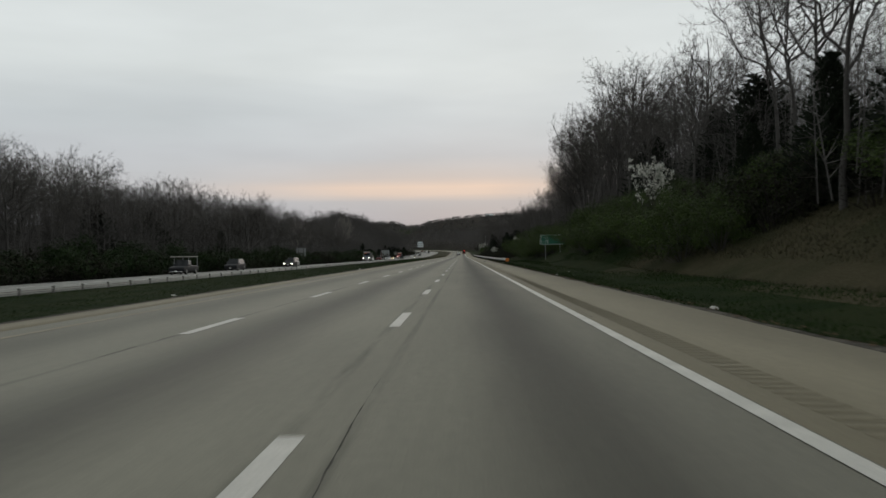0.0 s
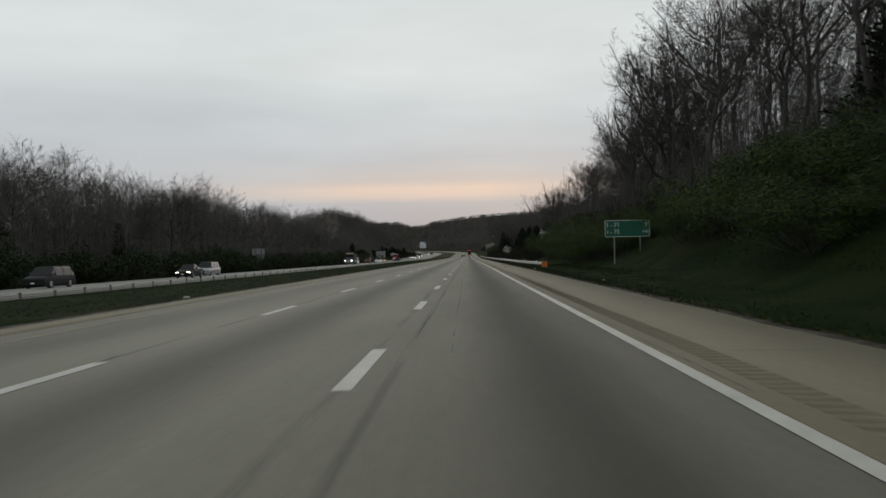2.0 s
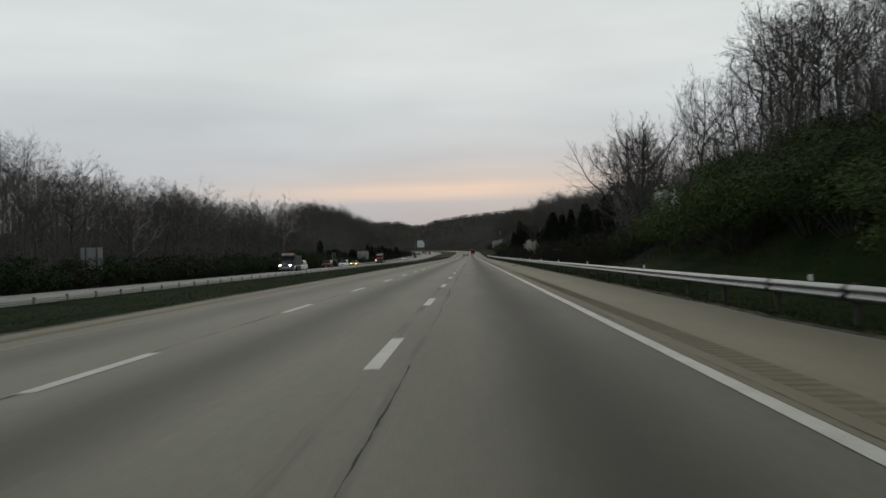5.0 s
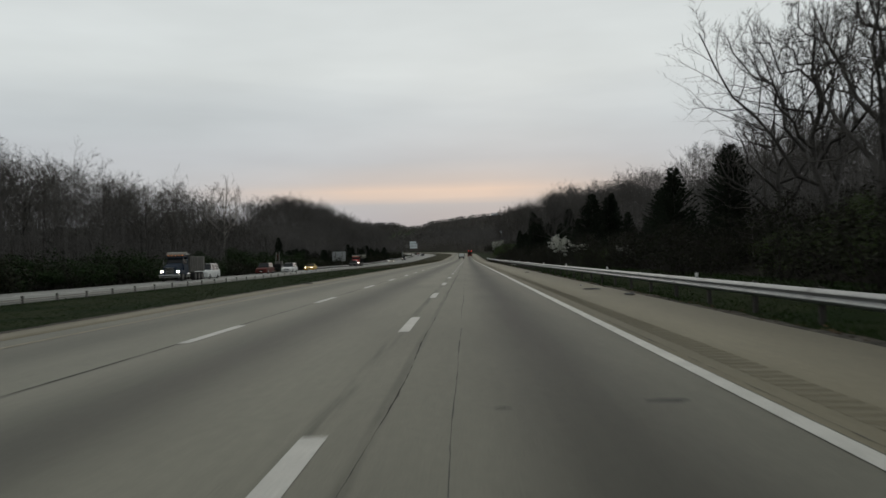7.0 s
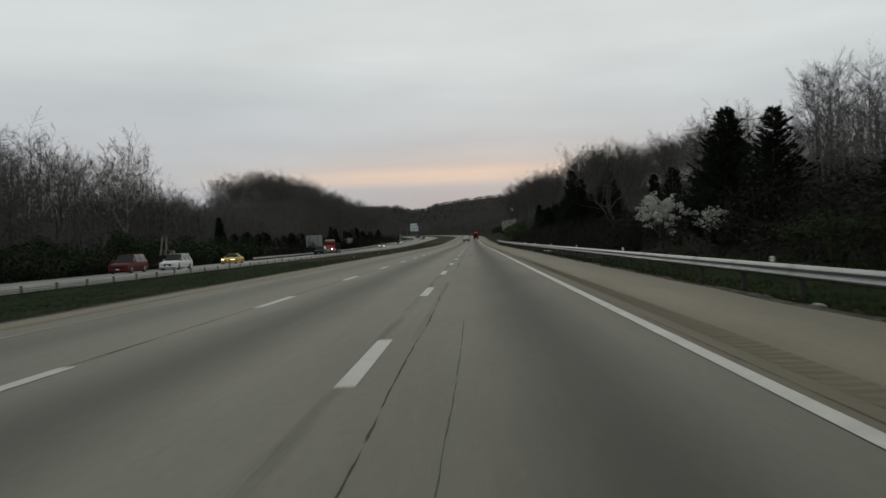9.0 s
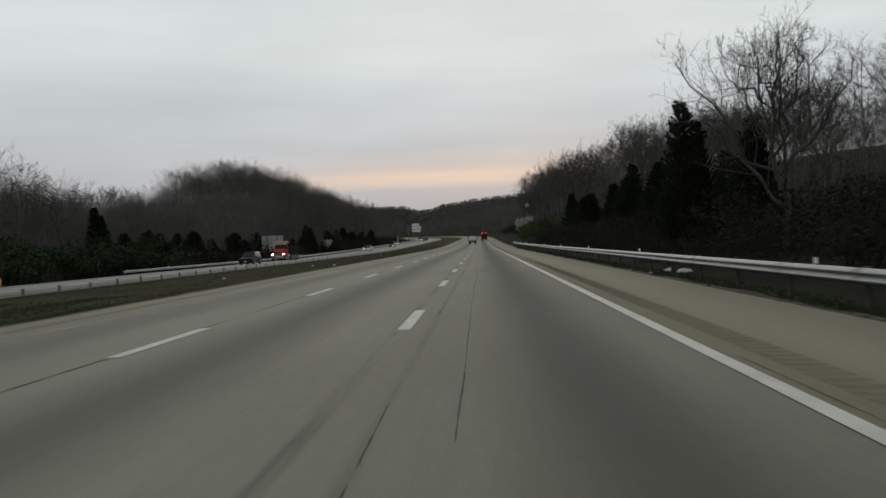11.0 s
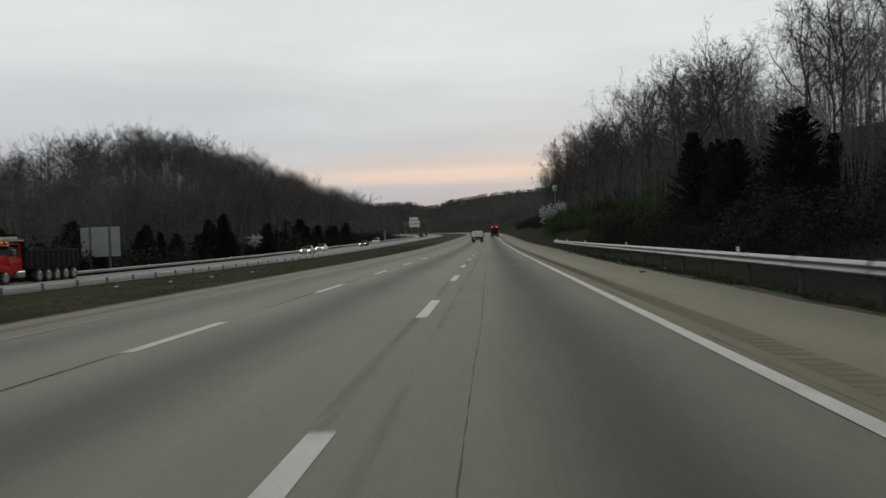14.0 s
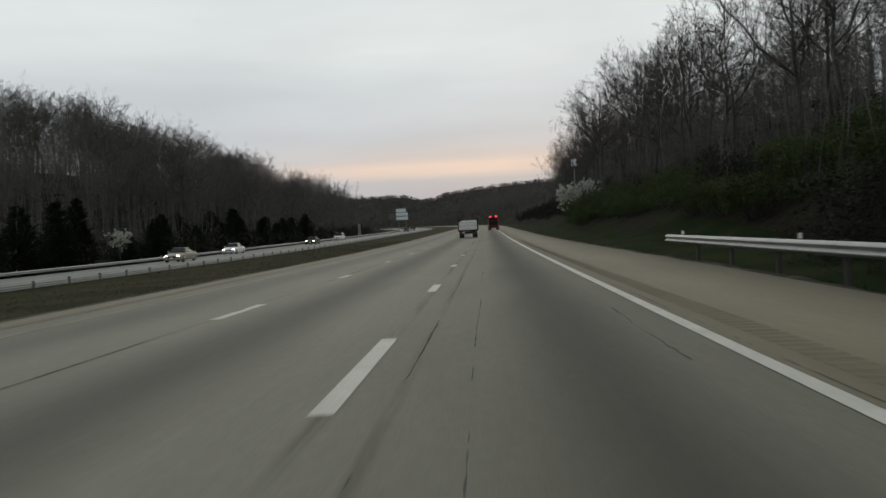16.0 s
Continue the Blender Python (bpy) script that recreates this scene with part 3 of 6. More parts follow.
def far_tree(seed, H, r0, boughs, twigs, twig_r, wide, deep, length):
    """The rounded crown of a tree far off: a trunk, and coarse twigs that fill a dome."""
    rg = np.random.default_rng(seed)
    st = Sticks()
    st.add((0, 0, -0.3), (0, 0, H * 0.8), r0, r0 * 0.4)
    mid, size = np.array([0, 0, H * (1 - deep)]), np.array([H * wide, H * wide, H * deep])
    d = unit(rg.normal(0, 1, (boughs, 3)) + np.array([0, 0, 0.25]))
    q = mid + d * size * rg.uniform(0.5, 1.05, (boughs, 1)) ** 0.6
    p = np.stack([0 * q[:, 0], 0 * q[:, 0], H * 0.25 + 0.4 * (q[:, 2] - H * 0.25)], 1)
    st.add(p, q, r0 * 0.3, 0.0, spike=True)
    f = rg.uniform(0.35, 1.0, (boughs, twigs, 1))
    a = p[:, None] * (1 - f) + q[:, None] * f
    e = unit(unit(q - p)[:, None] * 0.7 + d[:, None] * 0.35 + rg.normal(0, 0.5, a.shape) + np.array([0, 0, 0.2]))
    b = a + e * length * H * 0.075 * rg.uniform(0.45, 1.25, f.shape)
    st.add(a.reshape(-1, 3), b.reshape(-1, 3), twig_r, 0.0, sides=1)
    return st.arrays()


def leaf_cloud(rg, centres, radii, count, size, flat=0.75):
    """Small leaves, each a bent pair of triangles, over the outer part of some clumps."""
    k = rg.integers(0, len(centres), count)
    d = unit(rg.normal(0, 1, (count, 3)) + np.array([0, 0, 0.35]))
    p = centres[k] + d * (radii[k, None] * rg.uniform(0.55, 1.08, (count, 1))) * np.array([1, 1, flat])
    n = unit(d + np.array([0, 0, 0.4]) + rg.normal(0, 0.55, (count, 3)))
    a, b = frames_of(n)
    t = rg.uniform(0, math.tau, (count, 1))
    e, f = a * np.cos(t) + b * np.sin(t), -a * np.sin(t) + b * np.cos(t)
    s = size * rg.uniform(0.6, 1.3, (count, 1))
    V = np.stack([p - e * s - f * s * 0.5, p + e * s - f * s * 0.35, p + f * s * 0.9 + n * s * 0.2], 1).reshape(-1, 3)
    F = np.arange(count * 3).reshape(-1, 3)
    return V, F


def bush(seed, W, H, leaves, size, clumps=14, stem=0.03, tips=7):
    rg = np.random.default_rng(seed)
    c = np.stack([rg.normal(0, W * 0.27, clumps), rg.normal(0, W * 0.27, clumps), rg.uniform(0.15, 0.85, clumps) ** 0.8 * H], 1)
    c[:, 2] *= 1 - 0.45 * np.clip(np.hypot(c[:, 0], c[:, 1]) / (W * 0.6), 0, 1)
    r = rg.uniform(0.16, 0.30, clumps) * W * 0.9
    V, F = leaf_cloud(rg, c, r, leaves, size)
    V[:, 2] = np.maximum(V[:, 2], 0.02 + 0.1 * rg.random(len(V)))
    st = Sticks()
    q = c + np.array([0, 0, 0.15])
    p = np.stack([c[:, 0] * 0.15, c[:, 1] * 0.15, 0 * c[:, 0] - 0.2], 1)
    st.add(p, q, stem, stem * 0.4)
    e = np.repeat(q, tips, 0)
    st.add(e, e + unit(rg.normal(0, 1, e.shape) + np.array([0, 0, 0.8])) * W * rg.uniform(0.12, 0.36, (len(e), 1)), stem * 0.3, 0.0, sides=1)
    return st.arrays(), (V, F)


def cedar(seed, H, W, n=640, per=13):
    """A dark evergreen with a pointed top: a trunk, rising boughs in uneven tiers and many short sprays on them."""
    rg = np.random.default_rng(seed)
    t, s = Sticks(), Sticks()
    t.add((0, 0, -0.3), (0.1, 0, H * 0.97), 0.018 * H, 0.015, sides=6)
    f = rg.random(n) ** 1.25 * 0.97
    a = rg.uniform(0, math.tau, n)
    tier = 1 + 0.09 * np.sin(f * 31 + seed + 1.5 * np.sin(a + seed)) * (1 - 0.5 * f)
    lob = tier * (1 + 0.20 * np.sin(a * 2 + f * 5 + seed) + 0.13 * np.sin(a * 5 - f * 11 + 2 * seed) + 0.16 * rg.normal(0, 1, n))
    R = W * (1 - f) ** 0.70 * np.clip(lob, 0.35, 1.6) * np.clip((f + 0.12) / 0.24, 0.6, 1) + 0.05
    z = H * (0.03 + 0.94 * f)
    p = np.stack([np.cos(a) * R * 0.1, np.sin(a) * R * 0.1, z - 0.25 * R], 1)
    q = np.stack([np.cos(a) * R, np.sin(a) * R, z + R * rg.uniform(0.05, 0.60, n)], 1)
    s.add(p, q, 0.03 + 0.02 * R, 0.0, spike=True)
    g = 1 - 0.8 * rg.random((n, per, 1)) ** 1.2
    b = p[:, None] * (1 - g) + q[:, None] * g
    d = unit(unit(q - p)[:, None] * 0.9 + rg.normal(0, 0.55, b.shape) + np.array([0, 0, 0.35]))
    e = b + d * rg.uniform(0.16, 0.44, g.shape) * (1.1 - 0.4 * f[:, None, None])
    s.add(b.reshape(-1, 3), e.reshape(-1, 3), 0.045, 0.0, sides=1)
    return t.arrays(), s.arrays()


def moved(arr, x, y, z, turn, s, sz=None):
    V, F = arr
    c, n = math.cos(turn), math.sin(turn)
    W = np.empty_like(V)
    W[:, 0] = (V[:, 0] * c - V[:, 1] * n) * s + x
    W[:, 1] = (V[:, 0] * n + V[:, 1] * c) * s + y
    W[:, 2] = V[:, 2] * (sz or s) + z
    return W, F


def join(list_of):
    V, F, n = [], [], 0
    for v, f in list_of:
        V.append(v); F.append(f + n); n += len(v)
    return np.concatenate(V), np.concatenate(F)


def plant(name, wood, crown, wood_mat, crown_mat, label, category, group="", wood_name="trunk", crown_name="crown"):
    """A growing thing as an empty with its stem and its crown, stored out of the way until it is placed."""
    e = tagged(new(name), label, category, group)
    for nm, arr, mt in ((wood_name, wood, wood_mat), (crown_name, crown, crown_mat)):
        o = new(nm, mesh_of(nm, *arr, mt))
        o.parent = e
    return e


def place_all(protos, spots, rg):
    """The first spots take the kinds themselves, the rest copies of them."""
    used = set()
    for u, y, k, s, sz in spots:
        x = u + float(bend(y))
        m = Matrix.LocRotScale((x, y, float(land(x, y)) - 0.05), Euler((rg.normal(0, 0.03), rg.normal(0, 0.03), rg.uniform(0, 6.28))), (s, s, sz))
        if k not in used:
            used.add(k)
            protos[k].matrix_basis = m
        else:
            o = copy_thing(protos[k], Matrix())
            o.matrix_basis = m
    for k, p in enumerate(protos):
        if k not in used:
            for o in list(p.children_recursive) + [p]:
                bpy.data.objects.remove(o)


rng = np.random.default_rng(7)
rng2 = np.random.default_rng(8)

# bare trees by the road, countable
big = [plant("bare_tree", *broad_tree(10 + i, 15.6, 0.15 + 0.02 * (i % 3), limbs=8 + i % 3, boughs=8, twigs=7, fine=6, twig_r=0.012, fork=0.28 + 0.07 * (i % 3),
                                      wide=0.23 + 0.04 * (i % 3), lean=0.09),
             M["bark"], M["twig"], "tall leafless grey-brown tree at the edge of the woods", "tree", "bare trees along the woods") for i in range(7)]
spots = []
for y in np.concatenate([np.arange(30, 84, 7.0), np.arange(86, 170, 4.2), np.arange(170, 240, 5.0)]):
    for row in range(2):
        if row and (y < 84 or rng.random() < 0.3):
            continue
        s = rng.uniform(0.9, 1.14)
        s *= 0.78 if y > 172 else 0.88 if y > 150 else 1.17 if y > 90 and row == 0 else 1.0
        spots.append((18.5 + row * 7.5 + rng.uniform(-2.0, 3.0), y + rng.uniform(-2, 2), int(rng.integers(7)), s, s * rng.uniform(0.95, 1.1)))
for y in np.arange(352, 470, 5.0):
    s = rng.uniform(0.85, 1.12)
    s *= float(np.interp(y, (352, 400, 425, 450, 470), (0.86, 0.90, 0.92, 1.02, 1.06)))
    spots.append((27 - 5 * float(ease((y - 425) / 45)) + rng.uniform(-1, 8), y + rng.uniform(-2, 2), int(rng.integers(7)), s, s * rng.uniform(0.98, 1.15)))
for y in np.arange(468, 650, 4.4):
    s = rng.uniform(0.9, 1.2) * float(np.interp(y, (468, 488, 503, 520, 545, 600, 650), (1.02, 1.0, 0.86, 0.92, 1.10, 0.92, 0.75)))
    spots.append((16.5 + rng.uniform(-1.5, 5), y + rng.uniform(-2, 2), int(rng.integers(7)), s, s * rng.uniform(0.9, 1.1)))
for y in np.arange(34, 408, 6.4):
    s = rng.uniform(0.7, 1.1)
    spots.append((-56 + rng.uniform(-4.5, 2.5), y + rng.uniform(-3, 3), int(rng.integers(7)), s * 1.15, s))
for u, y in zip(rng.uniform(-95, -56, 56), np.linspace(508, 690, 56)):
    s = rng.uniform(0.95, 1.15) * (0.65 + 0.35 * float(ease((y - 510) / 80)))
    spots.append((u, y, int(rng.integers(7)), s * 1.25, s))
place_all(big, spots, rng)
spread = [plant("bare_tree", *broad_tree(31, 13.0, 0.34, limbs=12, boughs=11, twigs=7, fine=6, twig_r=0.013, fork=0.18, lean=0.14, wide=0.44),
                M["bark"], M["twig"], "broad spreading leafless tree at the wood's edge", "tree")]
place_all(spread, [(20, 252, 0, 0.8, 0.85), (17, 232, 0, 0.85, 1.2), (18.5, 138, 0, 1.15, 1.45), (21.5, 146, 0, 1.1, 1.3), (19.5, 160, 0, 0.95, 1.15), (-57, 203, 0, 1.15, 1.25), (-58, 192, 0, 0.85, 1.1)], rng)
gnarled = [plant("bare_tree", *broad_tree(33, 13.5, 0.24, limbs=14, boughs=14, twigs=8, fine=6, twig_r=0.011, fork=0.16, lean=0.20, wide=0.40),
                 M["bark"], M["bark"], "gnarled dark leafless tree with crooked limbs", "tree")]
place_all(gnarled, [(17.8, 240, 0, 1.12, 1.12), (15.2, 353, 0, 0.95, 1.0)], rng)
pale = [plant("bare_tree", *broad_tree(35, 20.5, 0.26, limbs=12, boughs=9, twigs=7, fine=6, twig_r=0.016, fork=0.24, wide=0.24),
              M["pale_bark"], M["pale_bark"], "tall pale-barked leafless tree above the woods", "tree")]
place_all(pale, [(-58, 379, 0, 1.1, 1.1), (-57, 268, 0, 0.75, 0.75)], rng)

# the woods further in and further off
lowp = [join(broad_tree(40 + i, 15.6, 0.13, limbs=8, boughs=5, twigs=14, twig_r=0.012, fork=0.26 + 0.07 * (i % 3), wide=0.25 + 0.035 * (i % 4), light=True)) for i in range(10)]
vlow = [far_tree(60 + i, 13.8, 0.16, 20, 9, 0.045, 0.34, 0.44, 1.3) for i in range(6)]
dots = [far_tree(70 + i, 8.0, 0.25, 16, 8, 0.18, 0.70, 0.50, 2.2) for i in range(4)]


def thicket(seed, W, H, stems, twigs, twig_r):
    """A stand of thin saplings whose twigs fill the space under the crowns."""
    rg = np.random.default_rng(seed)
    st = Sticks()
    p = np.stack([rg.normal(0, W * 0.4, stems), rg.normal(0, W * 0.4, stems), np.full(stems, -0.3)], 1)
    q = p + np.stack([rg.normal(0, 0.7, stems), rg.normal(0, 0.7, stems), H * rg.uniform(0.55, 1.0, stems)], 1)
    st.add(p, q, twig_r * 2.2, 0.0, spike=True)
    f = 1 - 0.92 * rg.random((stems, twigs, 1)) ** 1.2
    a = p[:, None] * (1 - f) + q[:, None] * f
    d = unit(rg.normal(0, 1, a.shape) * np.array([1, 1, 0.6]) + np.array([0, 0, 0.7]))
    b = a + d * rg.uniform(0.5, 1.0, f.shape) * H * 0.17 * (1.25 - f)
    st.add(a.reshape(-1, 3), b.reshape(-1, 3), twig_r, 0.0, sides=1)
    return st.arrays()


thick = [thicket(120 + i, 5.0, 8.5, 15, 28, 0.016) for i in range(5)]
brushp = [bush(80 + i, 3.4, 3.0, 150, 0.13, 10) for i in range(4)]
brushf = [bush(90 + i, 3.4, 2.8, 480, 0.06, 16, 0.022, 10) for i in range(4)]


def woods(name, label, pts, kinds, seed, lo=0.75, hi=1.15):
    rg = np.random.default_rng(seed)
    out = []
    for u, y in pts:
        x = u + float(bend(y))
        s = rg.uniform(lo, hi)
        out.append(moved(kinds[rg.integers(len(kinds))], x, y, float(land(x, y)) - 0.2, rg.uniform(0, 6.28), s, s * rg.uniform(0.9, 1.15)))
    V, F = join(out)
    return tagged(new(name, mesh_of(name, V, F, M["woods"])), label, "woods", kind="stuff")


def scatter(rg, u0, u1, y0, y1, count, power=1.0):
    return np.stack([u0 + (u1 - u0) * rg.random(count) ** power, y0 + (y1 - y0) * rg.random(count)], 1)


woods("woods", "leafless grey-brown woods beside the opposite carriageway", scatter(rng, -59, -90, 20, 410, 330, 1.1), lowp, 1, 0.85, 1.25)
woods("woods", "dense leafless woods beside the opposite carriageway", scatter(rng2, -57, -86, 60, 215, 110, 1.0), lowp, 15, 0.55, 1.0)
woods("woods", "young thin trees at the edge of the woods", scatter(rng, -51, -60, 30, 480, 110), lowp, 12, 0.35, 0.6)
woods("woods", "low leafless woods beside the opposite carriageway", scatter(rng, -55, -88, 405, 530, 290, 1.0), lowp, 11, 0.5, 0.85)
woods("woods", "leafless grey-brown woods on the hill across the highway", scatter(rng, -54, -112, 575, 760, 330, 1.0), lowp, 2, 0.65, 1.25)
woods("woods", "leafless grey-brown woods at the foot of the hill", scatter(rng, -56, -105, 500, 600, 215, 0.9), lowp, 14, 0.5, 1.02)
woods("woods", "leafless woods on the far slopes of the valley", scatter(rng, -48, -170, 760, 1200, 600), vlow, 3, 0.8, 1.2)
woods("woods", "leafless grey-brown woods on the steep bank", scatter(rng, 30, 60, 90, 240, 60), lowp, 4, 0.8, 1.1)
woods("woods", "young thin trees among the brush on the bank", scatter(rng, 16, 34, 28, 235, 80), lowp, 13, 0.35, 0.7)
woods("woods", "leafless grey-brown woods on the wooded slope", scatter(rng, 30, 80, 345, 470, 150, 1.1), lowp, 5, 0.75, 1.1)
woods("woods", "even brown-grey woods covering the slope behind evergreens", scatter(rng2, 32, 95, 246, 356, 230, 1.0), lowp, 16, 0.5, 0.82)
woods("woods", "leafless grey-brown woods on the high slope", scatter(rng, 20, 70, 470, 760, 280, 1.0), lowp, 6, 0.75, 1.12)
woods("woods", "leafless woods on the far slopes of the valley", scatter(rng, 12, 150, 760, 1250, 560), vlow, 8, 0.8, 1.2)
woods("woods", "distant wooded ridge closing the valley", np.concatenate([scatter(rng, -550, 750, 2600, 2900, 300), scatter(rng, -620, 850, 2900, 3400, 1100)]), dots, 9, 1.0, 1.45)
woods("woods", "distant leafless woods rising towards the ridge", np.concatenate([scatter(rng2, -380, 460, 1230, 2000, 900), scatter(rng2, -480, 620, 2000, 2650, 700)]), dots, 10, 1.2, 1.8)


woods("saplings", "thicket of thin leafless saplings under the roadside trees", scatter(rng, -54, -78, 15, 505, 300, 1.0), thick, 31, 1.1, 1.7)
woods("saplings", "thicket of thin leafless saplings deep in the woods", scatter(rng2, -78, -118, 20, 480, 230, 1.0), thick, 36, 1.2, 1.9)
woods("saplings", "thicket of thin leafless saplings on the hill", scatter(rng, -52, -100, 430, 770, 430, 0.9), thick, 32, 0.9, 1.5)
woods("saplings", "thicket of thin leafless saplings on the steep bank", scatter(rng, 17.5, 38, 28, 245, 190, 1.1), thick, 33, 0.8, 1.4)
woods("saplings", "dense thicket of thin leafless saplings under the trees", np.concatenate([scatter(rng2, 20, 34, 60, 180, 90), scatter(rng2, 17, 36, 440, 620, 60), scatter(rng2, 26, 78, 246, 352, 170)]), thick, 37, 0.8, 1.3)
woods("saplings", "thicket of thin leafless saplings on the wooded slope", scatter(rng, 22, 50, 245, 480, 200, 1.1), thick, 34, 0.7, 1.1)
woods("saplings", "thicket of thin leafless saplings on the high slope", scatter(rng, 17, 50, 470, 700, 210, 1.1), thick, 35, 0.9, 1.5)


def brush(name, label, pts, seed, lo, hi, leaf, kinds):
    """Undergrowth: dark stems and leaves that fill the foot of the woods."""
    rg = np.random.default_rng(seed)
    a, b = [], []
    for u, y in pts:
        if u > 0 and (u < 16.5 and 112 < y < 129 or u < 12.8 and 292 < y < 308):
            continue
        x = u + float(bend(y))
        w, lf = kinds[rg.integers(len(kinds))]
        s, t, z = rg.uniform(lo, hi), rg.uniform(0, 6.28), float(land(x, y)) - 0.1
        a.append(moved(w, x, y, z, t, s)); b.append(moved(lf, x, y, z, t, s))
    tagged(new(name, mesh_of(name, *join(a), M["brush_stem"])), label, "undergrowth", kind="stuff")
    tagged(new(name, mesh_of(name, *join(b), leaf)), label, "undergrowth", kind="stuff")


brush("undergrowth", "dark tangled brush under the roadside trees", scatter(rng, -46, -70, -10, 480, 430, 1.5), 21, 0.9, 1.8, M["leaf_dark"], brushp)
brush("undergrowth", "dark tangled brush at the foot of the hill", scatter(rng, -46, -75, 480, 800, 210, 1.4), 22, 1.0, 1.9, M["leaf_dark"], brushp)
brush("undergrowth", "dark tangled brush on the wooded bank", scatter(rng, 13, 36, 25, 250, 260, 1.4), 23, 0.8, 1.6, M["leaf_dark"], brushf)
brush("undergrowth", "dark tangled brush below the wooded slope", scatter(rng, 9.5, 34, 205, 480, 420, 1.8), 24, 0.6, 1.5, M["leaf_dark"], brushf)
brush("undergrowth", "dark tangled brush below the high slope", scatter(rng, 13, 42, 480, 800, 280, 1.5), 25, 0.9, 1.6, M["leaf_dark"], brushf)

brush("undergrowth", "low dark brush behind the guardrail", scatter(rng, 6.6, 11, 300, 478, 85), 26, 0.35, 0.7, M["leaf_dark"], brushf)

# green shrubs along the foot of the bank
shrubs = [plant("shrub", *bush(100 + i, 5.0, 4.6, 11000, 0.052, 30), M["bark"], M["leaf"], "dense spring-green shrub at the foot of the bank", "shrub",
                "green shrubs on the bank", "stem", "foliage") for i in range(4)]
spots = []
for y in np.arange(44, 200, 4.0):
    for u in (13.4, 16.8):
        s = rng.uniform(0.75, 1.2)
        if 113 < y < 132:
            if u < 15:
                continue
            s *= 0.8
        spots.append((u + rng.uniform(-1, 1.0) - 1.6 * (y < 92 or y > 134) + 0.5 * (94 < y < 130), y + rng.uniform(-1.5, 1.5), int(rng.integers(4)), s, s * rng.uniform(0.85, 1.1)))
for y in np.arange(492, 600, 5.5):
    s = rng.uniform(0.6, 1.05)
    spots.append((12.5 + rng.uniform(-0.8, 1.6), y + rng.uniform(-1.5, 1.5), int(rng.integers(4)), s, s))
for u, y, s in ((14.6, 470, 0.8), (16.5, 476, 1.0), (15.2, 482, 0.9), (18.0, 487, 1.0), (15.8, 492, 0.95)):
    spots.append((u, y, int(rng.integers(4)), s, s))
for y in np.arange(200, 236, 4.5):
    s = rng.uniform(0.55, 0.85)
    spots.append((12.2 + rng.uniform(-0.4, 2.5), y + rng.uniform(-1.5, 1.5), int(rng.integers(4)), s, s * rng.uniform(0.9, 1.2)))
spots += [(17.5 + 0.7 * k % 3, 25 + 4.2 * k, k % 4, 1.0, 0.95) for k in range(6)]
spots += [(10.9, 279, 1, 0.5, 0.55), (12.0, 276, 2, 0.55, 0.5)]
place_all(shrubs, spots, rng)
hedge = [plant("shrub", *bush(110 + i, 5.5, 4.4, 3600, 0.11, 24), M["bark"], M["leaf_hedge"], "dark green shrub beside the opposite carriageway", "shrub",
               "dark shrubs by the carriageway", "stem", "foliage") for i in range(3)]
spots = []
for y in np.arange(24, 420, 5.0):
    s = rng.uniform(0.85, 1.4)
    spots.append((-49.5 + rng.uniform(-2.5, 1.0), y + rng.uniform(-2.5, 2.5), int(rng.integers(3)), s, s * rng.uniform(0.8, 1.1)))
place_all(hedge, spots, rng)

# dark evergreens
cedars = [plant("evergreen_tree", *cedar(200 + i, 9.0, 1.8 + 0.25 * i), M["bark"], M["needle"], "dark narrow evergreen at the edge of the woods", "tree",
                "evergreens along the woods") for i in range(4)]
spots = [(19.5, 92, 2, 1.5, 1.05), (21.5, 98, 1, 1.4, 1.15), (19.0, 86, 3, 1.3, 0.9), (20.5, 71, 0, 1.5, 1.0), (22, 64, 3, 1.5, 1.1), (14.1, 303, 1, 1.25, 1.05), (15.6, 298.5, 2, 1.0, 0.92), (20.8, 290, 3, 1.2, 0.85), (17.5, 42, 2, 1.0, 0.95), (19.5, 36, 3, 1.1, 1.1), (16.5, 51, 1, 0.8, 0.7),
         (15.5, 264, 3, 0.95, 0.95), (17.0, 254, 2, 1.0, 1.0), (10.9, 360, 1, 0.85, 1.18), (12.6, 362, 1, 0.85, 1.05), (24.8, 410, 3, 1.2, 1.3), (15.2, 388, 3, 1.0, 0.72), (15.4, 402, 2, 1.15, 0.9), (17.5, 396, 0, 1.2, 0.95),
         (15.0, 458, 1, 1.1, 1.05), (15.8, 450, 2, 1.1, 0.85), (14.8, 436, 3, 1.1, 0.9), (16.5, 421, 0, 1.2, 0.92), (17.0, 414, 2, 1.1, 0.8)]
for y in np.arange(312, 480, 9.0):
    s = rng.uniform(0.6, 0.95)
    spots.append((16.5 + rng.uniform(-1.5, 5), y + rng.uniform(-3, 3), int(rng.integers(4)), s, s * rng.uniform(0.9, 1.2)))
for y in np.arange(415, 660, 5.0):
    s = rng.uniform(0.45, 0.9)
    spots.append((-50.5 + rng.uniform(-4, 2.0), y + rng.uniform(-3, 3), int(rng.integers(4)), s * 1.35, s * rng.uniform(0.8, 1.1)))
for u, y, s, w in ((-60, 146, 1.25, 1.5), (-61, 126, 1.3, 1.5), (-63, 135, 1.15, 1.4)):
    spots.append((u, y, int(rng2.integers(4)), s * w, s))
for u, y, s in ((-60, 60, 1.3), (-58, 118, 0.75), (-55, 176, 1.0), (-52, 409, 1.05), (-53.5, 414, 0.95)):
    spots.append((u, y, int(rng.integers(4)), s * 0.85, s))
place_all(cedars, spots, rng)

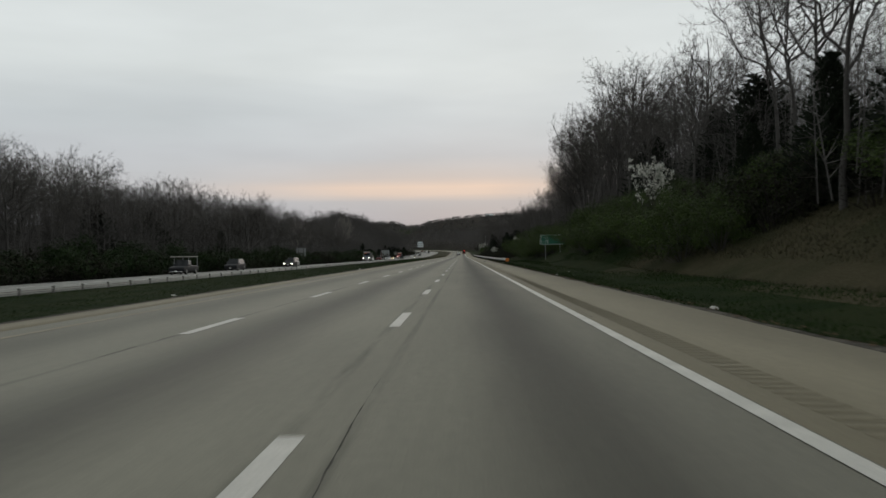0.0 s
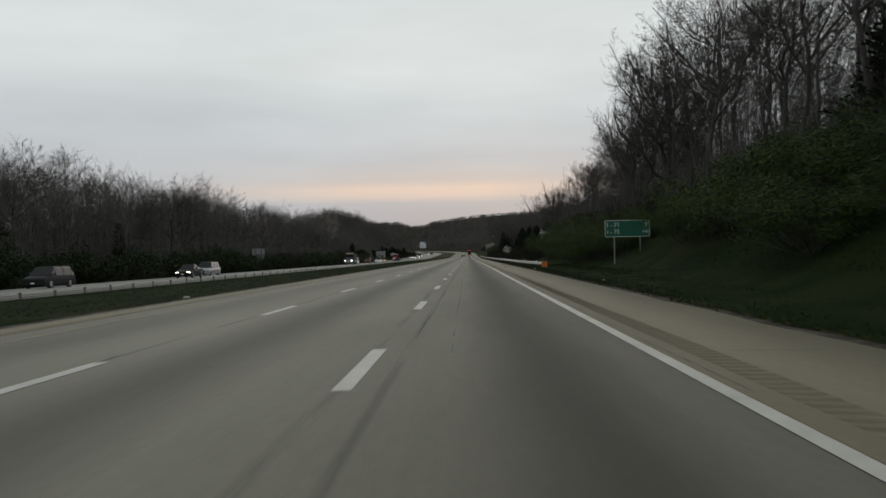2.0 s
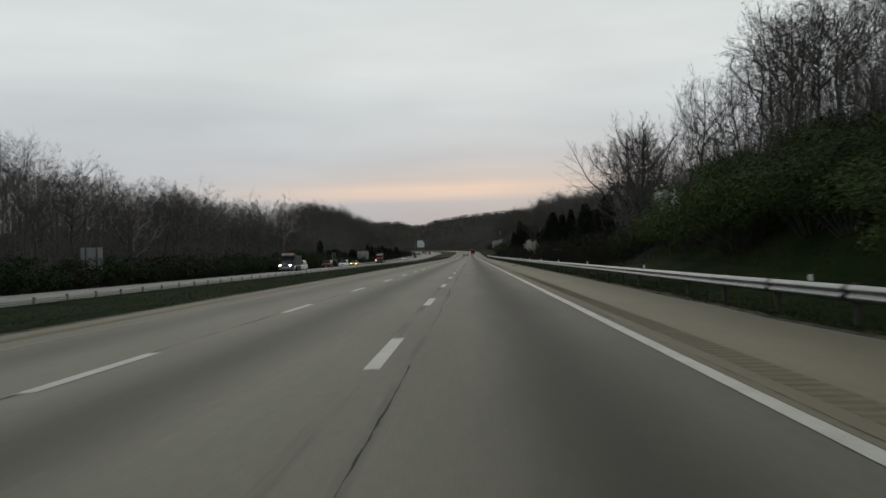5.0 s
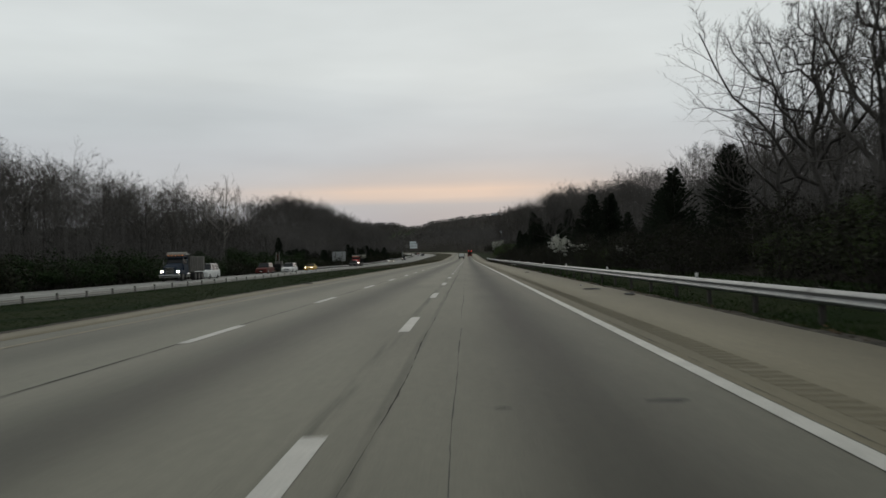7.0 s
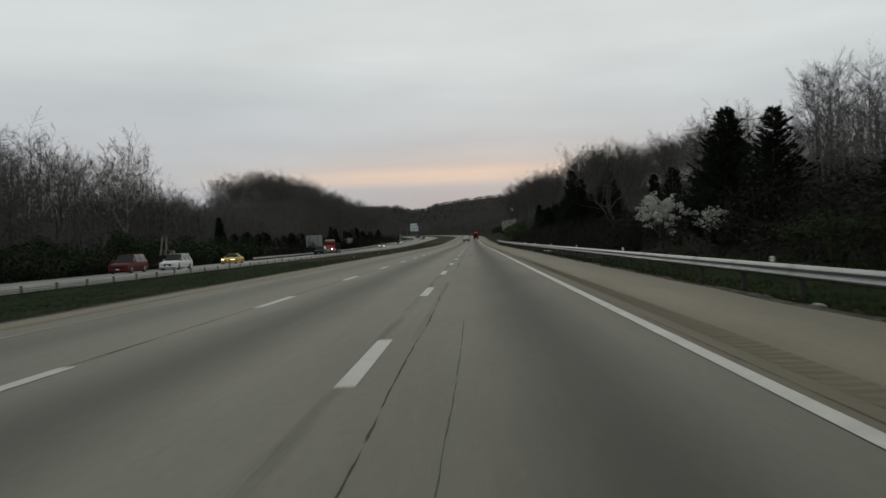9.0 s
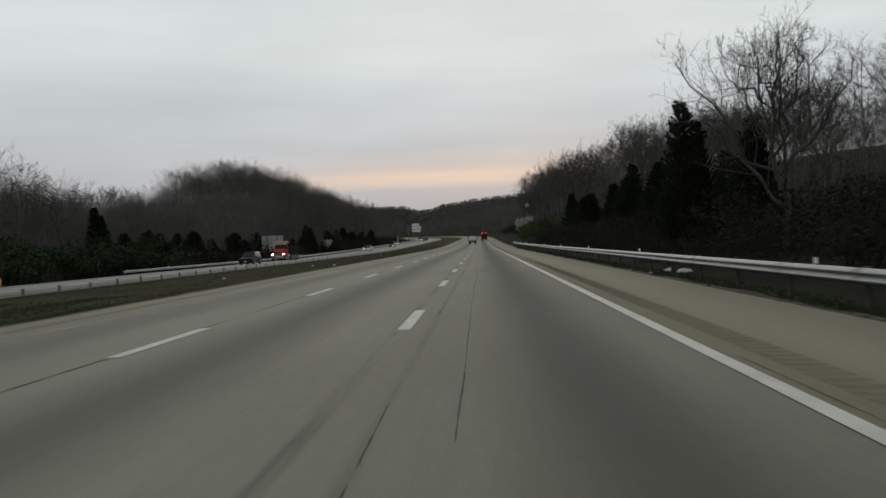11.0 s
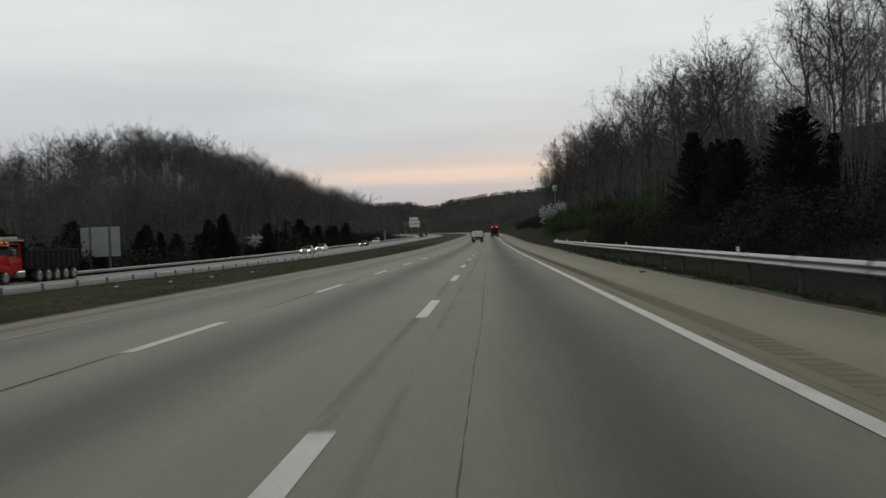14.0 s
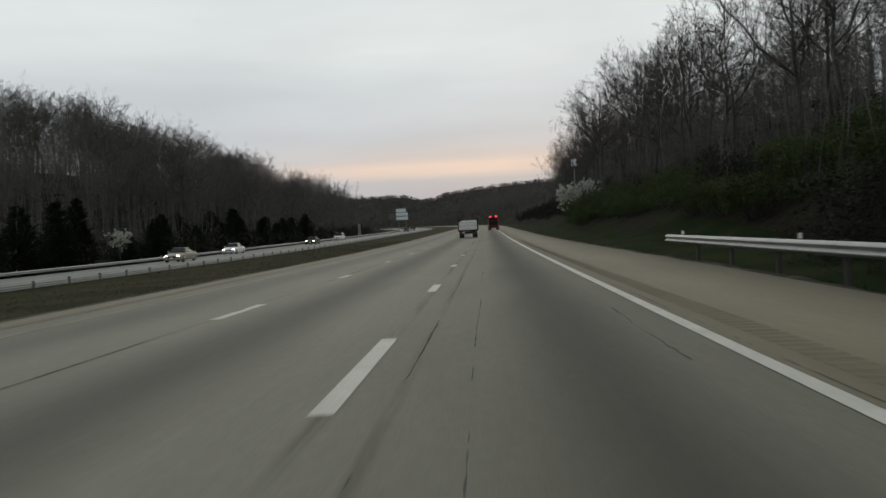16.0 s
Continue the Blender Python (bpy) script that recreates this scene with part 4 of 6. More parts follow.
# trees in white blossom
def blossom_tree(seed, W, H, n, low=0.18):
    rg = np.random.default_rng(seed)
    wood, tw = broad_tree(seed, H, 0.06, limbs=9, boughs=6, twigs=4, fine=2, twig_r=0.008, fork=0.15, wide=0.38)
    ends = tw[0][:: max(1, len(tw[0]) // 240)]
    ends = ends[ends[:, 2] > H * low]
    V, F = leaf_cloud(rg, ends, np.full(len(ends), 0.17 * W / 3.4), n, 0.060)
    return join([wood, tw]), (V, F)


white = [plant("blossom_tree", *blossom_tree(301, 3.4, 3.7, 4200), M["bark"], M["blossom"], "small tree covered in white spring blossom", "tree", "trees in white blossom", "trunk", "blossom"),
         plant("blossom_tree", *blossom_tree(305, 3.0, 3.3, 1300, 0.4), M["bark"], M["blossom"], "thin young tree with white spring blossom", "tree", "trees in white blossom", "trunk", "blossom")]
place_all(white, [(10.2, 304, 0, 1.15, 1.05), (12.2, 300, 1, 0.9, 0.85), (11.0, 263, 1, 0.6, 0.6), (12.2, 60.5, 1, 1.25, 2.1), (11.9, 583, 0, 1.6, 1.75), (15.0, 580, 1, 1.5, 1.7),
                  (-46.8, 541, 1, 1.2, 1.4), (10.6, 191, 1, 0.75, 1.35)], rng)

# grass on the verge and the median
def blades(name, label, u0, u1, y0, y1, n, h, seed, tone):
    rg = np.random.default_rng(seed)
    u, y = u0 + (u1 - u0) * rg.random(n), y0 + (y1 - y0) * rg.random(n)
    clump = 0.5 + 0.5 * lumps(u * 3, y, 1.7)
    x = u + bend(y)
    z = land(x, y)
    hh = h * rg.uniform(0.4, 1.2, n) * (0.5 + clump)
    a = rg.uniform(0, math.tau, n)
    w = 0.022
    dx, dy = np.cos(a) * w, np.sin(a) * w
    lx, ly = rg.normal(0, 0.35, n) * hh, rg.normal(0, 0.35, n) * hh
    V = np.stack([np.stack([x - dx, y - dy, z - 0.02], 1), np.stack([x + dx, y + dy, z - 0.02], 1), np.stack([x + lx, y + ly, z + hh], 1)], 1).reshape(-1, 3)
    tagged(new(name, mesh_of(name, V, np.arange(3 * n).reshape(-1, 3), M[tone])), label, "grass", kind="stuff")


blades("grass", "short rough green grass on the verge", 3.1, 11.5, -2, 305, 95000, 0.085, 31, "blade")
blades("grass", "narrow strip of grass under the guardrail", 3.3, 5.6, 300, 500, 16000, 0.08, 34, "blade")
blades("grass", "short rough green grass on the median", -23.6, -12.2, 10, 335, 70000, 0.055, 32, "blade")
blades("grass", "dry brownish grass on the bank", 9.8, 17, 14, 64, 16000, 0.16, 35, "dry_blade")
blades("grass", "dry brownish grass on the median", -23.6, -12.2, 325, 560, 60000, 0.05, 33, "dry_blade")


# ---- road markings ----
def dash_mesh():
    w, L = 0.10, 3.6
    return mesh_of("lane_dash", [(-w, 0, 0), (w, 0, 0), (w, L, 0), (-w, L, 0)], [(0, 1, 2, 3)], M["paint"])


dash = dash_mesh()
for k in range(-4, 62):
    for u, ph in ((-3.655, 0.0), (-7.235, float(np.interp(k * 12.192, (0, 200, 350, 440), (-0.9, -1.1, -2.4, -4.2))))):
        y = k * 12.192 + ph
        o = new("lane_dash", dash)
        o.parent = road
        y -= 0.5 * (k == 0) + 0.9 * (k > 27)
        y += float(np.interp(y, (340, 353, 365, 377, 401, 414, 426, 438), (0.1, 0.0, 0.6, 0.85, 0.9, 0.75, 0.25, 0.0)))
        u -= 0.10 * (y > 425 and u > -5)
        o.matrix_basis = pose(u + float(bend(y)), y, 0.006 + float(rise(y))) @ Matrix.Diagonal((1, 1.0 + 0.09 * (k > 27) + 0.12 * (k > 35), 1, 1))
for k in range(-4, 50):
    for u, z in ((-29.3, -0.405), (-33.0, -0.505)):
        y = k * 12.192 + 3.0
        o = new("lane_dash", dash)
        o.parent = opposite
        o.matrix_basis = pose(u + float(bend(y)), y, z + float(rise(y)))


def crack(name, u, y0, y1, w, owner, seed, wander=0.03, lift=0.0035, mat="seal", gaps=0.25):
    """A wandering crack or tar line of uneven width, broken here and there."""
    rg = np.random.default_rng(seed)
    ys = np.arange(y0, y1, 0.22)
    n = len(ys)
    k = np.ones(9) / 9
    k2 = np.hanning(41) / 6
    off = np.convolve(rg.normal(0, 1, n + 40), k2, "valid") * wander + rg.normal(0, 0.12, n) * wander
    wid = w * np.clip(0.9 + np.convolve(rg.normal(0, 1, n + 8), k, "valid") * 1.3 + rg.normal(0, 0.5, n), 0.15, 2.6)
    keep = np.convolve(rg.normal(0, 1, n + 24), np.ones(25) / 5, "valid") > (-2 if gaps == 0 else np.quantile(rg.normal(0, 1, 400), gaps))
    z = lift + rise(ys)
    V = np.stack([np.stack([u + off - wid, ys, z], 1), np.stack([u + off + wid, ys, z], 1)], 1).reshape(-1, 3)
    i = np.arange(n - 1)[keep[:-1]]
    F = np.stack([2 * i, 2 * i + 1, 2 * i + 3, 2 * i + 2], 1)
    under(owner, name, mesh_of(name, V, F, M[mat]))


crack("joint_crack", -7.30, -20, 640, 0.010, road, 2, 0.02, gaps=0.25)
for i, (a, b, w) in enumerate(((-20, 6, 0.006), (22, 60, 0.006), (66, 120, 0.005), (128, 268, 0.006), (285, 330, 0.005), (338, 470, 0.006), (480, 640, 0.007))):
    crack("joint_crack", -3.22, a, b, w, road, 10 + i, 0.035, gaps=0.30)
for i, (a, b, w) in enumerate(((30, 48, 0.004), (64, 132, 0.004), (190, 262, 0.004), (310, 470, 0.005))):
    crack("joint_crack", -2.64, a, b, w, road, 20 + i, 0.02, gaps=0.25, mat="tar")
for i, (u, a, b) in enumerate(((-0.6, 452, 461), (-2.1, 415, 424), (-8.9, 60, 90), (-9.6, 200, 240), (-5.2, 350, 372))):
    crack("hairline_crack", u, a, b, 0.006, road, 40 + i, 0.10, gaps=0.45, mat="tar")
crack("joint_crack", 0.22, -20, 640, 0.006, shoulder_r, 50, 0.012, 0.002, gaps=0.35, mat="tar")


def rumble():
    ys = np.concatenate([np.arange(a, a + 12.7, 0.30) for a in np.arange(-6, 520, 13.0)])
    n = len(ys)
    q = np.stack([np.stack([0 * ys + a, ys + b, rise(ys) + 0.0025 - 0.017 * (a - 0.12)], 1) for a, b in ((0.45, 0), (0.86, 0), (0.86, 0.13), (0.45, 0.13))], 1)
    o = under(shoulder_r, "rumble_strip", mesh_of("rumble_strip", q.reshape(-1, 3), np.arange(4 * n).reshape(-1, 4), M["rumble"]))
    tagged(o, "worn milled rumble grooves", kind="stuff")


rumble()
for u0, u1, z in ((2.9, lambda y: outer(y) + 0.3, -0.058), (-12.5, -12.1, -0.03)):
    o = new("gravel_edge", strip("gravel_edge", u0, u1, -20, 900, z, M["gravel"], step=0.7, thick=0.08, wave=0.05))
    tagged(o, "crumbled gravel along the pavement's edge", "gravel", kind="stuff")

# ---- crash barriers ----
W_BEAM = [(0, 0), (-0.03, 0.03), (-0.085, 0.065), (-0.085, 0.10), (-0.005, 0.14), (-0.005, 0.17), (-0.085, 0.21), (-0.085, 0.245), (-0.03, 0.28), (0, 0.31)]


def beam_mesh(L, side):
    loop = [(x * side, z) for x, z in W_BEAM] + [((x + 0.014) * side, z) for x, z in reversed(W_BEAM)]
    n = len(loop)
    V = [(x, y, z) for y in (0, L + 0.25) for x, z in loop]
    F = [(i, (i + 1) % n, n + (i + 1) % n, n + i) for i in range(n)]
    return mesh_of("beam", V, F, M["steel"])


def rail_post_mesh(side, top):
    bm = bmesh.new()
    box_bm(bm, 0.16 * side - 0.05, 0.16 * side + 0.05, -0.075, 0.075, -1.0, top, 0.008)
    box_bm(bm, min(0.012 * side, 0.11 * side), max(0.012 * side, 0.11 * side), -0.06, 0.06, top - 0.33, top - 0.02, 0.006)
    me = bpy.data.meshes.new("post")
    bm.to_mesh(me); bm.free()
    me.materials.append(M["post_wood"])
    return me


def slab_mesh(name, dims, mat, bevel=0.0):
    bm = box_bm(bmesh.new(), *dims, bevel)
    me = bpy.data.meshes.new(name)
    bm.to_mesh(me); bm.free()
    me.materials.append(mat)
    return me


def guardrail(label, y0, y1, offset, top, side, spacing, tabs):
    """A corrugated steel rail on posts; offset and top are functions of the distance along the road."""
    g = empty("guardrail", Matrix(), label, "guardrail", "highway guardrails")
    L = 3.81
    bm_, pm = beam_mesh(L, side), rail_post_mesh(side, 0.0)
    tab = slab_mesh("delineator", (-0.045, 0.045, -0.006, 0.006, 0.0, 0.13), M["reflector"])
    y = y0
    while y < y1 - 0.1:
        x, z = offset(y) + float(bend(y)), top(y) + float(rise(y))
        x2, z2 = offset(y + L) + float(bend(y + L)), top(y + L) + float(rise(y + L))
        o = new("beam", bm_); o.parent = g
        o.matrix_basis = Matrix.Translation((x, y, z - 0.31)) @ Euler((math.atan2(z2 - z, L), 0, -math.atan2(x2 - x, L))).to_matrix().to_4x4()
        for k in range(int(round(L / spacing))):
            yy = y + 0.1 + k * spacing
            p = new("post", pm); p.parent = g
            p.matrix_basis = pose(offset(yy) + float(bend(yy)), yy, top(yy) + float(rise(yy)) + 0.02)
        y += L
    for yy in tabs:
        p = new("delineator", tab); p.parent = g
        p.matrix_basis = pose(offset(yy) + float(bend(yy)) + 0.1 * side, yy, top(yy) + float(rise(yy)) + 0.01, 0, 0, random.uniform(-12, 12))
    return g


def near_off(y):
    return float(np.interp(y, (132, 142, 160, 476), (4.95, 4.6, 4.4, 4.45)))


def near_top(y):
    return float(np.interp(y, (132, 260, 380, 475), (0.52, 0.505, 0.57, 0.77)))


guardrail("long galvanised steel guardrail beside the shoulder", 133.0, 474.0, near_off, near_top, 1, 3.81, (139, 154, 170, 186, 202, 218, 234, 251, 268, 287, 304, 322, 341, 358, 376, 395, 412, 431, 449, 463, 474))
guardrail("galvanised steel guardrail beyond the opposite carriageway", 392.0, 900.0, lambda y: -41.2, lambda y: -0.27, -1, 3.81, (405, 430, 455, 480, 510, 540))


def rail_terminal():
    t = empty("crash_cushion", pose(4.98, 131.9, 0.0), "orange-faced impact head at the end of a guardrail", "crash cushion")
    boxed("head", (-0.26, 0.26, 0.0, 0.28, 0.05, 0.56), M["steel_old"], t, bevel=0.02)
    boxed("face_panel", (-0.27, 0.27, -0.02, 0.0, 0.04, 0.57), M["orange"], t, "bright orange panel", bevel=0.006)
    boxed("post", (-0.06, 0.06, 0.08, 0.2, -0.6, 0.05), M["post_wood"], t)
    boxed("cap", (-0.28, 0.28, -0.02, 0.3, 0.57, 0.595), M["steel"], t)


rail_terminal()


def cable_barrier():
    c = empty("cable_barrier", Matrix(), "low median barrier with dark posts and thin rail", "barrier")
    bm = box_bm(bmesh.new(), -0.045, 0.045, -0.05, 0.05, -0.7, 0.0, 0.008)
    box_bm(bm, -0.055, 0.055, -0.065, 0.065, -0.085, -0.005, 0.006)
    pm = bpy.data.meshes.new("post")
    bm.to_mesh(pm); bm.free()
    pm.materials.append(M["steel_old"])
    rg = np.random.default_rng(5)
    for y in np.arange(3.0, 800, 3.25):
        o = new("post", pm); o.parent = c
        o.matrix_basis = pose(-23.3 + float(bend(y)), y, 0.03 + float(rise(y)) + rg.normal(0, 0.012), rg.normal(0, 1.5), rg.normal(0, 1.5), 0)
    for z in (-0.10, -0.20):
        o = under(c, "cable", strip("cable", -23.33, -23.27, 0, 900, z, M["steel_old"], step=3.25, thick=0.035))


cable_barrier()


# ---- signs ----
def lettering(name, body, size, m, mat, parent, align="LEFT"):
    """Raised letters from the built-in font, as a mesh."""
    cu = bpy.data.curves.new(name, "FONT")
    cu.body, cu.size, cu.extrude, cu.align_x = body, size, 0.004, align
    tmp = bpy.data.objects.new("tmp", cu)
    scene.collection.objects.link(tmp)
    me = bpy.data.meshes.new_from_object(tmp.evaluated_get(bpy.context.evaluated_depsgraph_get()))
    bpy.data.objects.remove(tmp)
    bpy.data.curves.remove(cu)
    me.name = name
    me.materials.clear(); me.materials.append(mat)
    o = new(name, me)
    o.parent = parent
    o.matrix_basis = m
    return o


def round_rect(bm, w, h, r, y, inner=None):
    """A rounded plate, or a rounded frame when inner is given, facing along -y."""
    def ring(w, h, r):
        out = []
        for cx, cz, a0 in ((w - r, h - r, 0), (-w + r, h - r, 90), (-w + r, -h + r, 180), (w - r, -h + r, 270)):
            out += [(cx + r * math.cos(radians(a0 + k * 22.5)), cz + r * math.sin(radians(a0 + k * 22.5))) for k in range(5)]
        return out
    o = [bm.verts.new((x, y, z)) for x, z in ring(w, h, r)]
    if inner is None:
        f = bm.faces.new(list(reversed(o)))
        r_ = bmesh.ops.extrude_face_region(bm, geom=[f])
        bmesh.ops.translate(bm, vec=(0, 0.03, 0), verts=[v for v in r_["geom"] if isinstance(v, bmesh.types.BMVert)])
    else:
        i = [bm.verts.new((x, y, z)) for x, z in ring(w - inner, h - inner, max(r - inner, 0.01))]
        n = len(o)
        for k in range(n):
            bm.faces.new((o[k], i[k], i[(k + 1) % n], o[(k + 1) % n]))
    return bm


def distance_sign():
    s = empty("road_sign", pose(11.83, 126.2, 0.0, 0, 0, -1), "green highway distance sign on two steel posts", "road sign")
    w, h, zc = 1.99, 0.77, 3.40
    panel = part("panel", round_rect(bmesh.new(), w, h, 0.14, 0.0), M["sign_green"], s, "green reflective panel")
    panel.matrix_basis = pose(0, 0, zc)
    b = part("border", round_rect(bmesh.new(), w - 0.03, h - 0.03, 0.12, -0.006, 0.05), M["sign_white"], s, "white border")
    b.matrix_basis = pose(0, 0, zc)
    for text, x, z, al in (("I - 71", -1.80, 0.15, "LEFT"), ("7", 1.80, 0.15, "RIGHT"), ("I - 75", -1.80, -0.45, "LEFT"), ("14", 1.80, -0.45, "RIGHT")):
        lettering("lettering", text, 0.54, pose(x, -0.008, zc + z, 90, 0, 0), M["sign_white"], s, al)
    for x in (-1.15, 1.13):
        boxed("post", (x - 0.05, x + 0.05, 0.035, 0.13, -0.6, zc + h - 0.03), M["steel"], s)


distance_sign()


def sign_back(u, y, w, z0, z1, label, posts, turn=0.0):
    s = empty("road_sign", pose(u, y, 0.0, 0, 0, turn), label, "road sign", "signs seen from behind")
    n = max(4, int(w / 0.6))
    for k in range(n):
        a = -w / 2 + w * k / n
        boxed("panel", (a + 0.004, a + w / n - 0.004, 0.0, 0.03, z0, z1), M["sign_back"], s)
    for k in range(3):
        z = z0 + (z1 - z0) * (0.15 + 0.35 * k)
        boxed("rail", (-w / 2 + 0.05, w / 2 - 0.05, -0.05, 0.0, z - 0.03, z + 0.03), M["sign_back"], s)
    for x in posts:
        boxed("post", (x - 0.10, x + 0.10, -0.20, -0.05, -2.2, z1 - 0.05), M["steel_old"], s, bevel=0.01)


sign_back(-47.65, 481.6, 4.7, 0.95, 4.4, "large bare aluminium back of a highway sign", (-1.15, 1.15))
sign_back(-49.7, 237.8, 2.8, 1.1, 3.85, "grey aluminium sign back half hidden by brush", (-0.7, 0.7))
sign_back(-40.0 - 2.2, 700, 0.75, 2.2, 5.6, "narrow tall sign on a post by the carriageway", (0.0,))


def sign_stack():
    s = empty("road_sign", pose(-47.0, 880.0, float(rise(880.0))), "tall stack of pale sign backs on dark posts", "road sign")
    for k, (w, z0, z1) in enumerate(((5.2, 9.2, 11.0), (6.4, 7.2, 8.9), (6.2, 5.1, 6.8))):
        boxed("panel", (-w / 2 - 0.4 * (k == 0), w / 2 - 0.4 * (k == 0), 0, 0.06, z0, z1), M["tower"], s)
    for x in (-2.0, 2.0):
        boxed("post", (x - 0.15, x + 0.15, 0.07, 0.35, -2, 11.0), M["steel_old"], s)
    boxed("side_panel", (-7.2, -4.0, 0, 0.06, 6.0, 8.6), M["steel_old"], s)
    boxed("side_post", (-5.9, -5.6, 0.07, 0.3, -2, 8.6), M["steel_old"], s)


sign_stack()


def lamp_mast():
    x, y = 15.0, 604.0
    s = empty("light_mast", pose(x, y, float(land(x, y))), "tall grey mast with a flat floodlight head", "light mast")
    bm = bmesh.new()
    bmesh.ops.create_cone(bm, segments=10, cap_ends=True, radius1=0.16, radius2=0.09, depth=9.5, matrix=Matrix.Translation((0, 0, 4.5)))
    part("pole", bm, M["steel"], s)
    boxed("head", (-0.55, 0.55, -0.15, 0.15, 8.6, 9.9), M["tower"], s, bevel=0.03)


lamp_mast()


def water_tower():
    x, y = 95.0, 2900.0
    g = float(land(x, y))
    top = 142.0 - g
    s = empty("water_tower", pose(x, y, g), "pale mushroom-shaped water tower above distant woods", "water tower")

    def turned(prof, mat, name):
        bm = bmesh.new()
        vs = [bm.verts.new((r, 0, z)) for r, z in prof]
        es = [bm.edges.new((a, b)) for a, b in zip(vs, vs[1:])]
        bmesh.ops.spin(bm, geom=vs + es, cent=(0, 0, 0), axis=(0, 0, 1), angle=math.tau, steps=28, use_merge=True)
        part(name, bm, mat, s, smooth=True)
    turned([(4.0, -4), (3.8, 4), (3.6, top - 13), (5.0, top - 11)], M["tower"], "shaft")
    turned([(5.0, top - 11), (11.5, top - 8.0), (14.6, top - 5.4), (14.8, top - 2.3), (12, top - 0.7), (5, top), (0.01, top + 0.2)], M["tower"], "tank")


water_tower()

# ---- litter by the road ----
def scrap(name, label, category, u, y, size, mat, seed, on=None):
    rg = np.random.default_rng(seed)
    bm = bmesh.new()
    bmesh.ops.create_icosphere(bm, subdivisions=2, radius=1)
    for v in bm.verts:
        n = rg.normal(0, 0.18)
        v.co = Vector((v.co.x * size[0] * (1 + n), v.co.y * size[1] * (1 + n), max(v.co.z, -0.4) * size[2] * (1 + n)))
    z = float(land(u, y)) if on is None else on
    me = bpy.data.meshes.new(name)
    bm.to_mesh(me); bm.free()
    me.materials.append(mat)
    o = new(name, me)
    o.matrix_basis = pose(u, y, z + 0.35 * size[2], 0, 0, rg.uniform(0, 180))
    tagged(o, label, category, "litter by the road")


# place along the road, kind (0 pale litter, 1 tyre rubber), and size
LITTER = [(4.36, 135.5, 0, 1.1), (1.53, 139.2, 1, 1.0), (2.18, 223.7, 1, 1.25), (2.73, 219.3, 1, 1.2), (2.28, 227.5, 0, 0.6), (3.39, 234.3, 1, 0.8), (2.17, 257.1, 1, 0.6),
          (5.87, 338.6, 0, 2.2), (5.56, 340.0, 0, 1.7), (3.39, 336.9, 0, 0.7), (3.69, 336.7, 0, 0.6), (3.74, 334.9, 0, 0.7), (3.9, 339.7, 0, 0.6), (-11.7, 240, 1, 0.9), (4.7, 423, 0, 0.9),
          (-16.8, 374, 0, 1.2), (-14.4, 371, 0, 1.0), (2.6, 416, 1, 0.8), (3.7, 263.5, 0, 0.9), (-13.35, 84.7, 0, 1.2), (-12.05, 470.5, 1, 0.9), (3.9, 18, 0, 1.0), (-13.5, 28.6, 0, 1.0),
          (-17.5, 352, 0, 0.9), (-19, 430, 0, 1.0), (-18.2, 434, 0, 0.9), (-17.6, 440, 0, 0.9), (-20.5, 427, 0, 1.0), (6.5, 66, 0, 0.8), (5.5, 101, 0, 0.8), (3.4, 58, 1, 1.3), (3.3, 55.6, 1, 0.9), (3.9, 52.0, 0, 0.7)]
for i, (u, y, kind, k) in enumerate(LITTER):
    flat = 2.9 > u > -12.1
    if kind:
        scrap("tyre_scrap", "torn strip of black tyre rubber on the shoulder", "tyre scrap", u, y, (0.28 * k, 0.12 * k, 0.035), M["rubber"], 500 + i, -0.01 * u if flat and u > 0 else 0.0 if flat else None)
    else:
        scrap("litter", "crumpled pale scrap of litter in the grass", "litter", u, y, (0.13 * k, 0.10 * k, 0.06 * k), M["pale"], 500 + i, -0.01 * u if flat and u > 0 else 0.0 if flat else None)


def dead_leaves():
    """Brown leaves and crumbs blown against the edge of the shoulder."""
    rg = np.random.default_rng(61)
    n = 5200
    y = rg.uniform(-2, 480, n)
    u = 3.18 + np.abs(rg.normal(0, 0.16, n)) + 0.2 * lumps(y, y, 2.3)
    z = np.maximum(land(u, y), -0.06) + 0.02
    s = rg.uniform(0.015, 0.05, n)
    a = rg.uniform(0, math.tau, n)
    e = np.stack([np.cos(a), np.sin(a), rg.normal(0, 0.3, n)], 1) * s[:, None]
    f = np.stack([-np.sin(a), np.cos(a), rg.normal(0, 0.3, n)], 1) * s[:, None]
    p = np.stack([u, y, z], 1)
    V = np.stack([p - e, p - f * 0.7, p + e, p + f * 0.7], 1).reshape(-1, 3)
    tagged(new("dead_leaves", mesh_of("dead_leaves", V, np.arange(4 * n).reshape(-1, 4), M["dead_leaf"])), "brown dead leaves along the shoulder's edge", "leaves", kind="stuff")


dead_leaves()
for i, (u, y, w, turn) in enumerate(((1.9, 232.0, 1.6, 8), (2.2, 229.5, 1.0, -5), (1.7, 64.0, 1.2, 4), (1.8, 412.0, 1.4, -6), (1.9, 350.0, 1.5, 5), (1.6, 157.0, 1.2, 3))):
    o = new("hairline_crack", strip("hairline_crack", -w / 2, w / 2, -0.012, 0.012, 0, M["seal"], step=0.03))
    o.parent = shoulder_r
    o.matrix_basis = pose(u, y, -0.003 - 0.017 * (u - 0.12) + 0.004, 0, 1.0, turn)


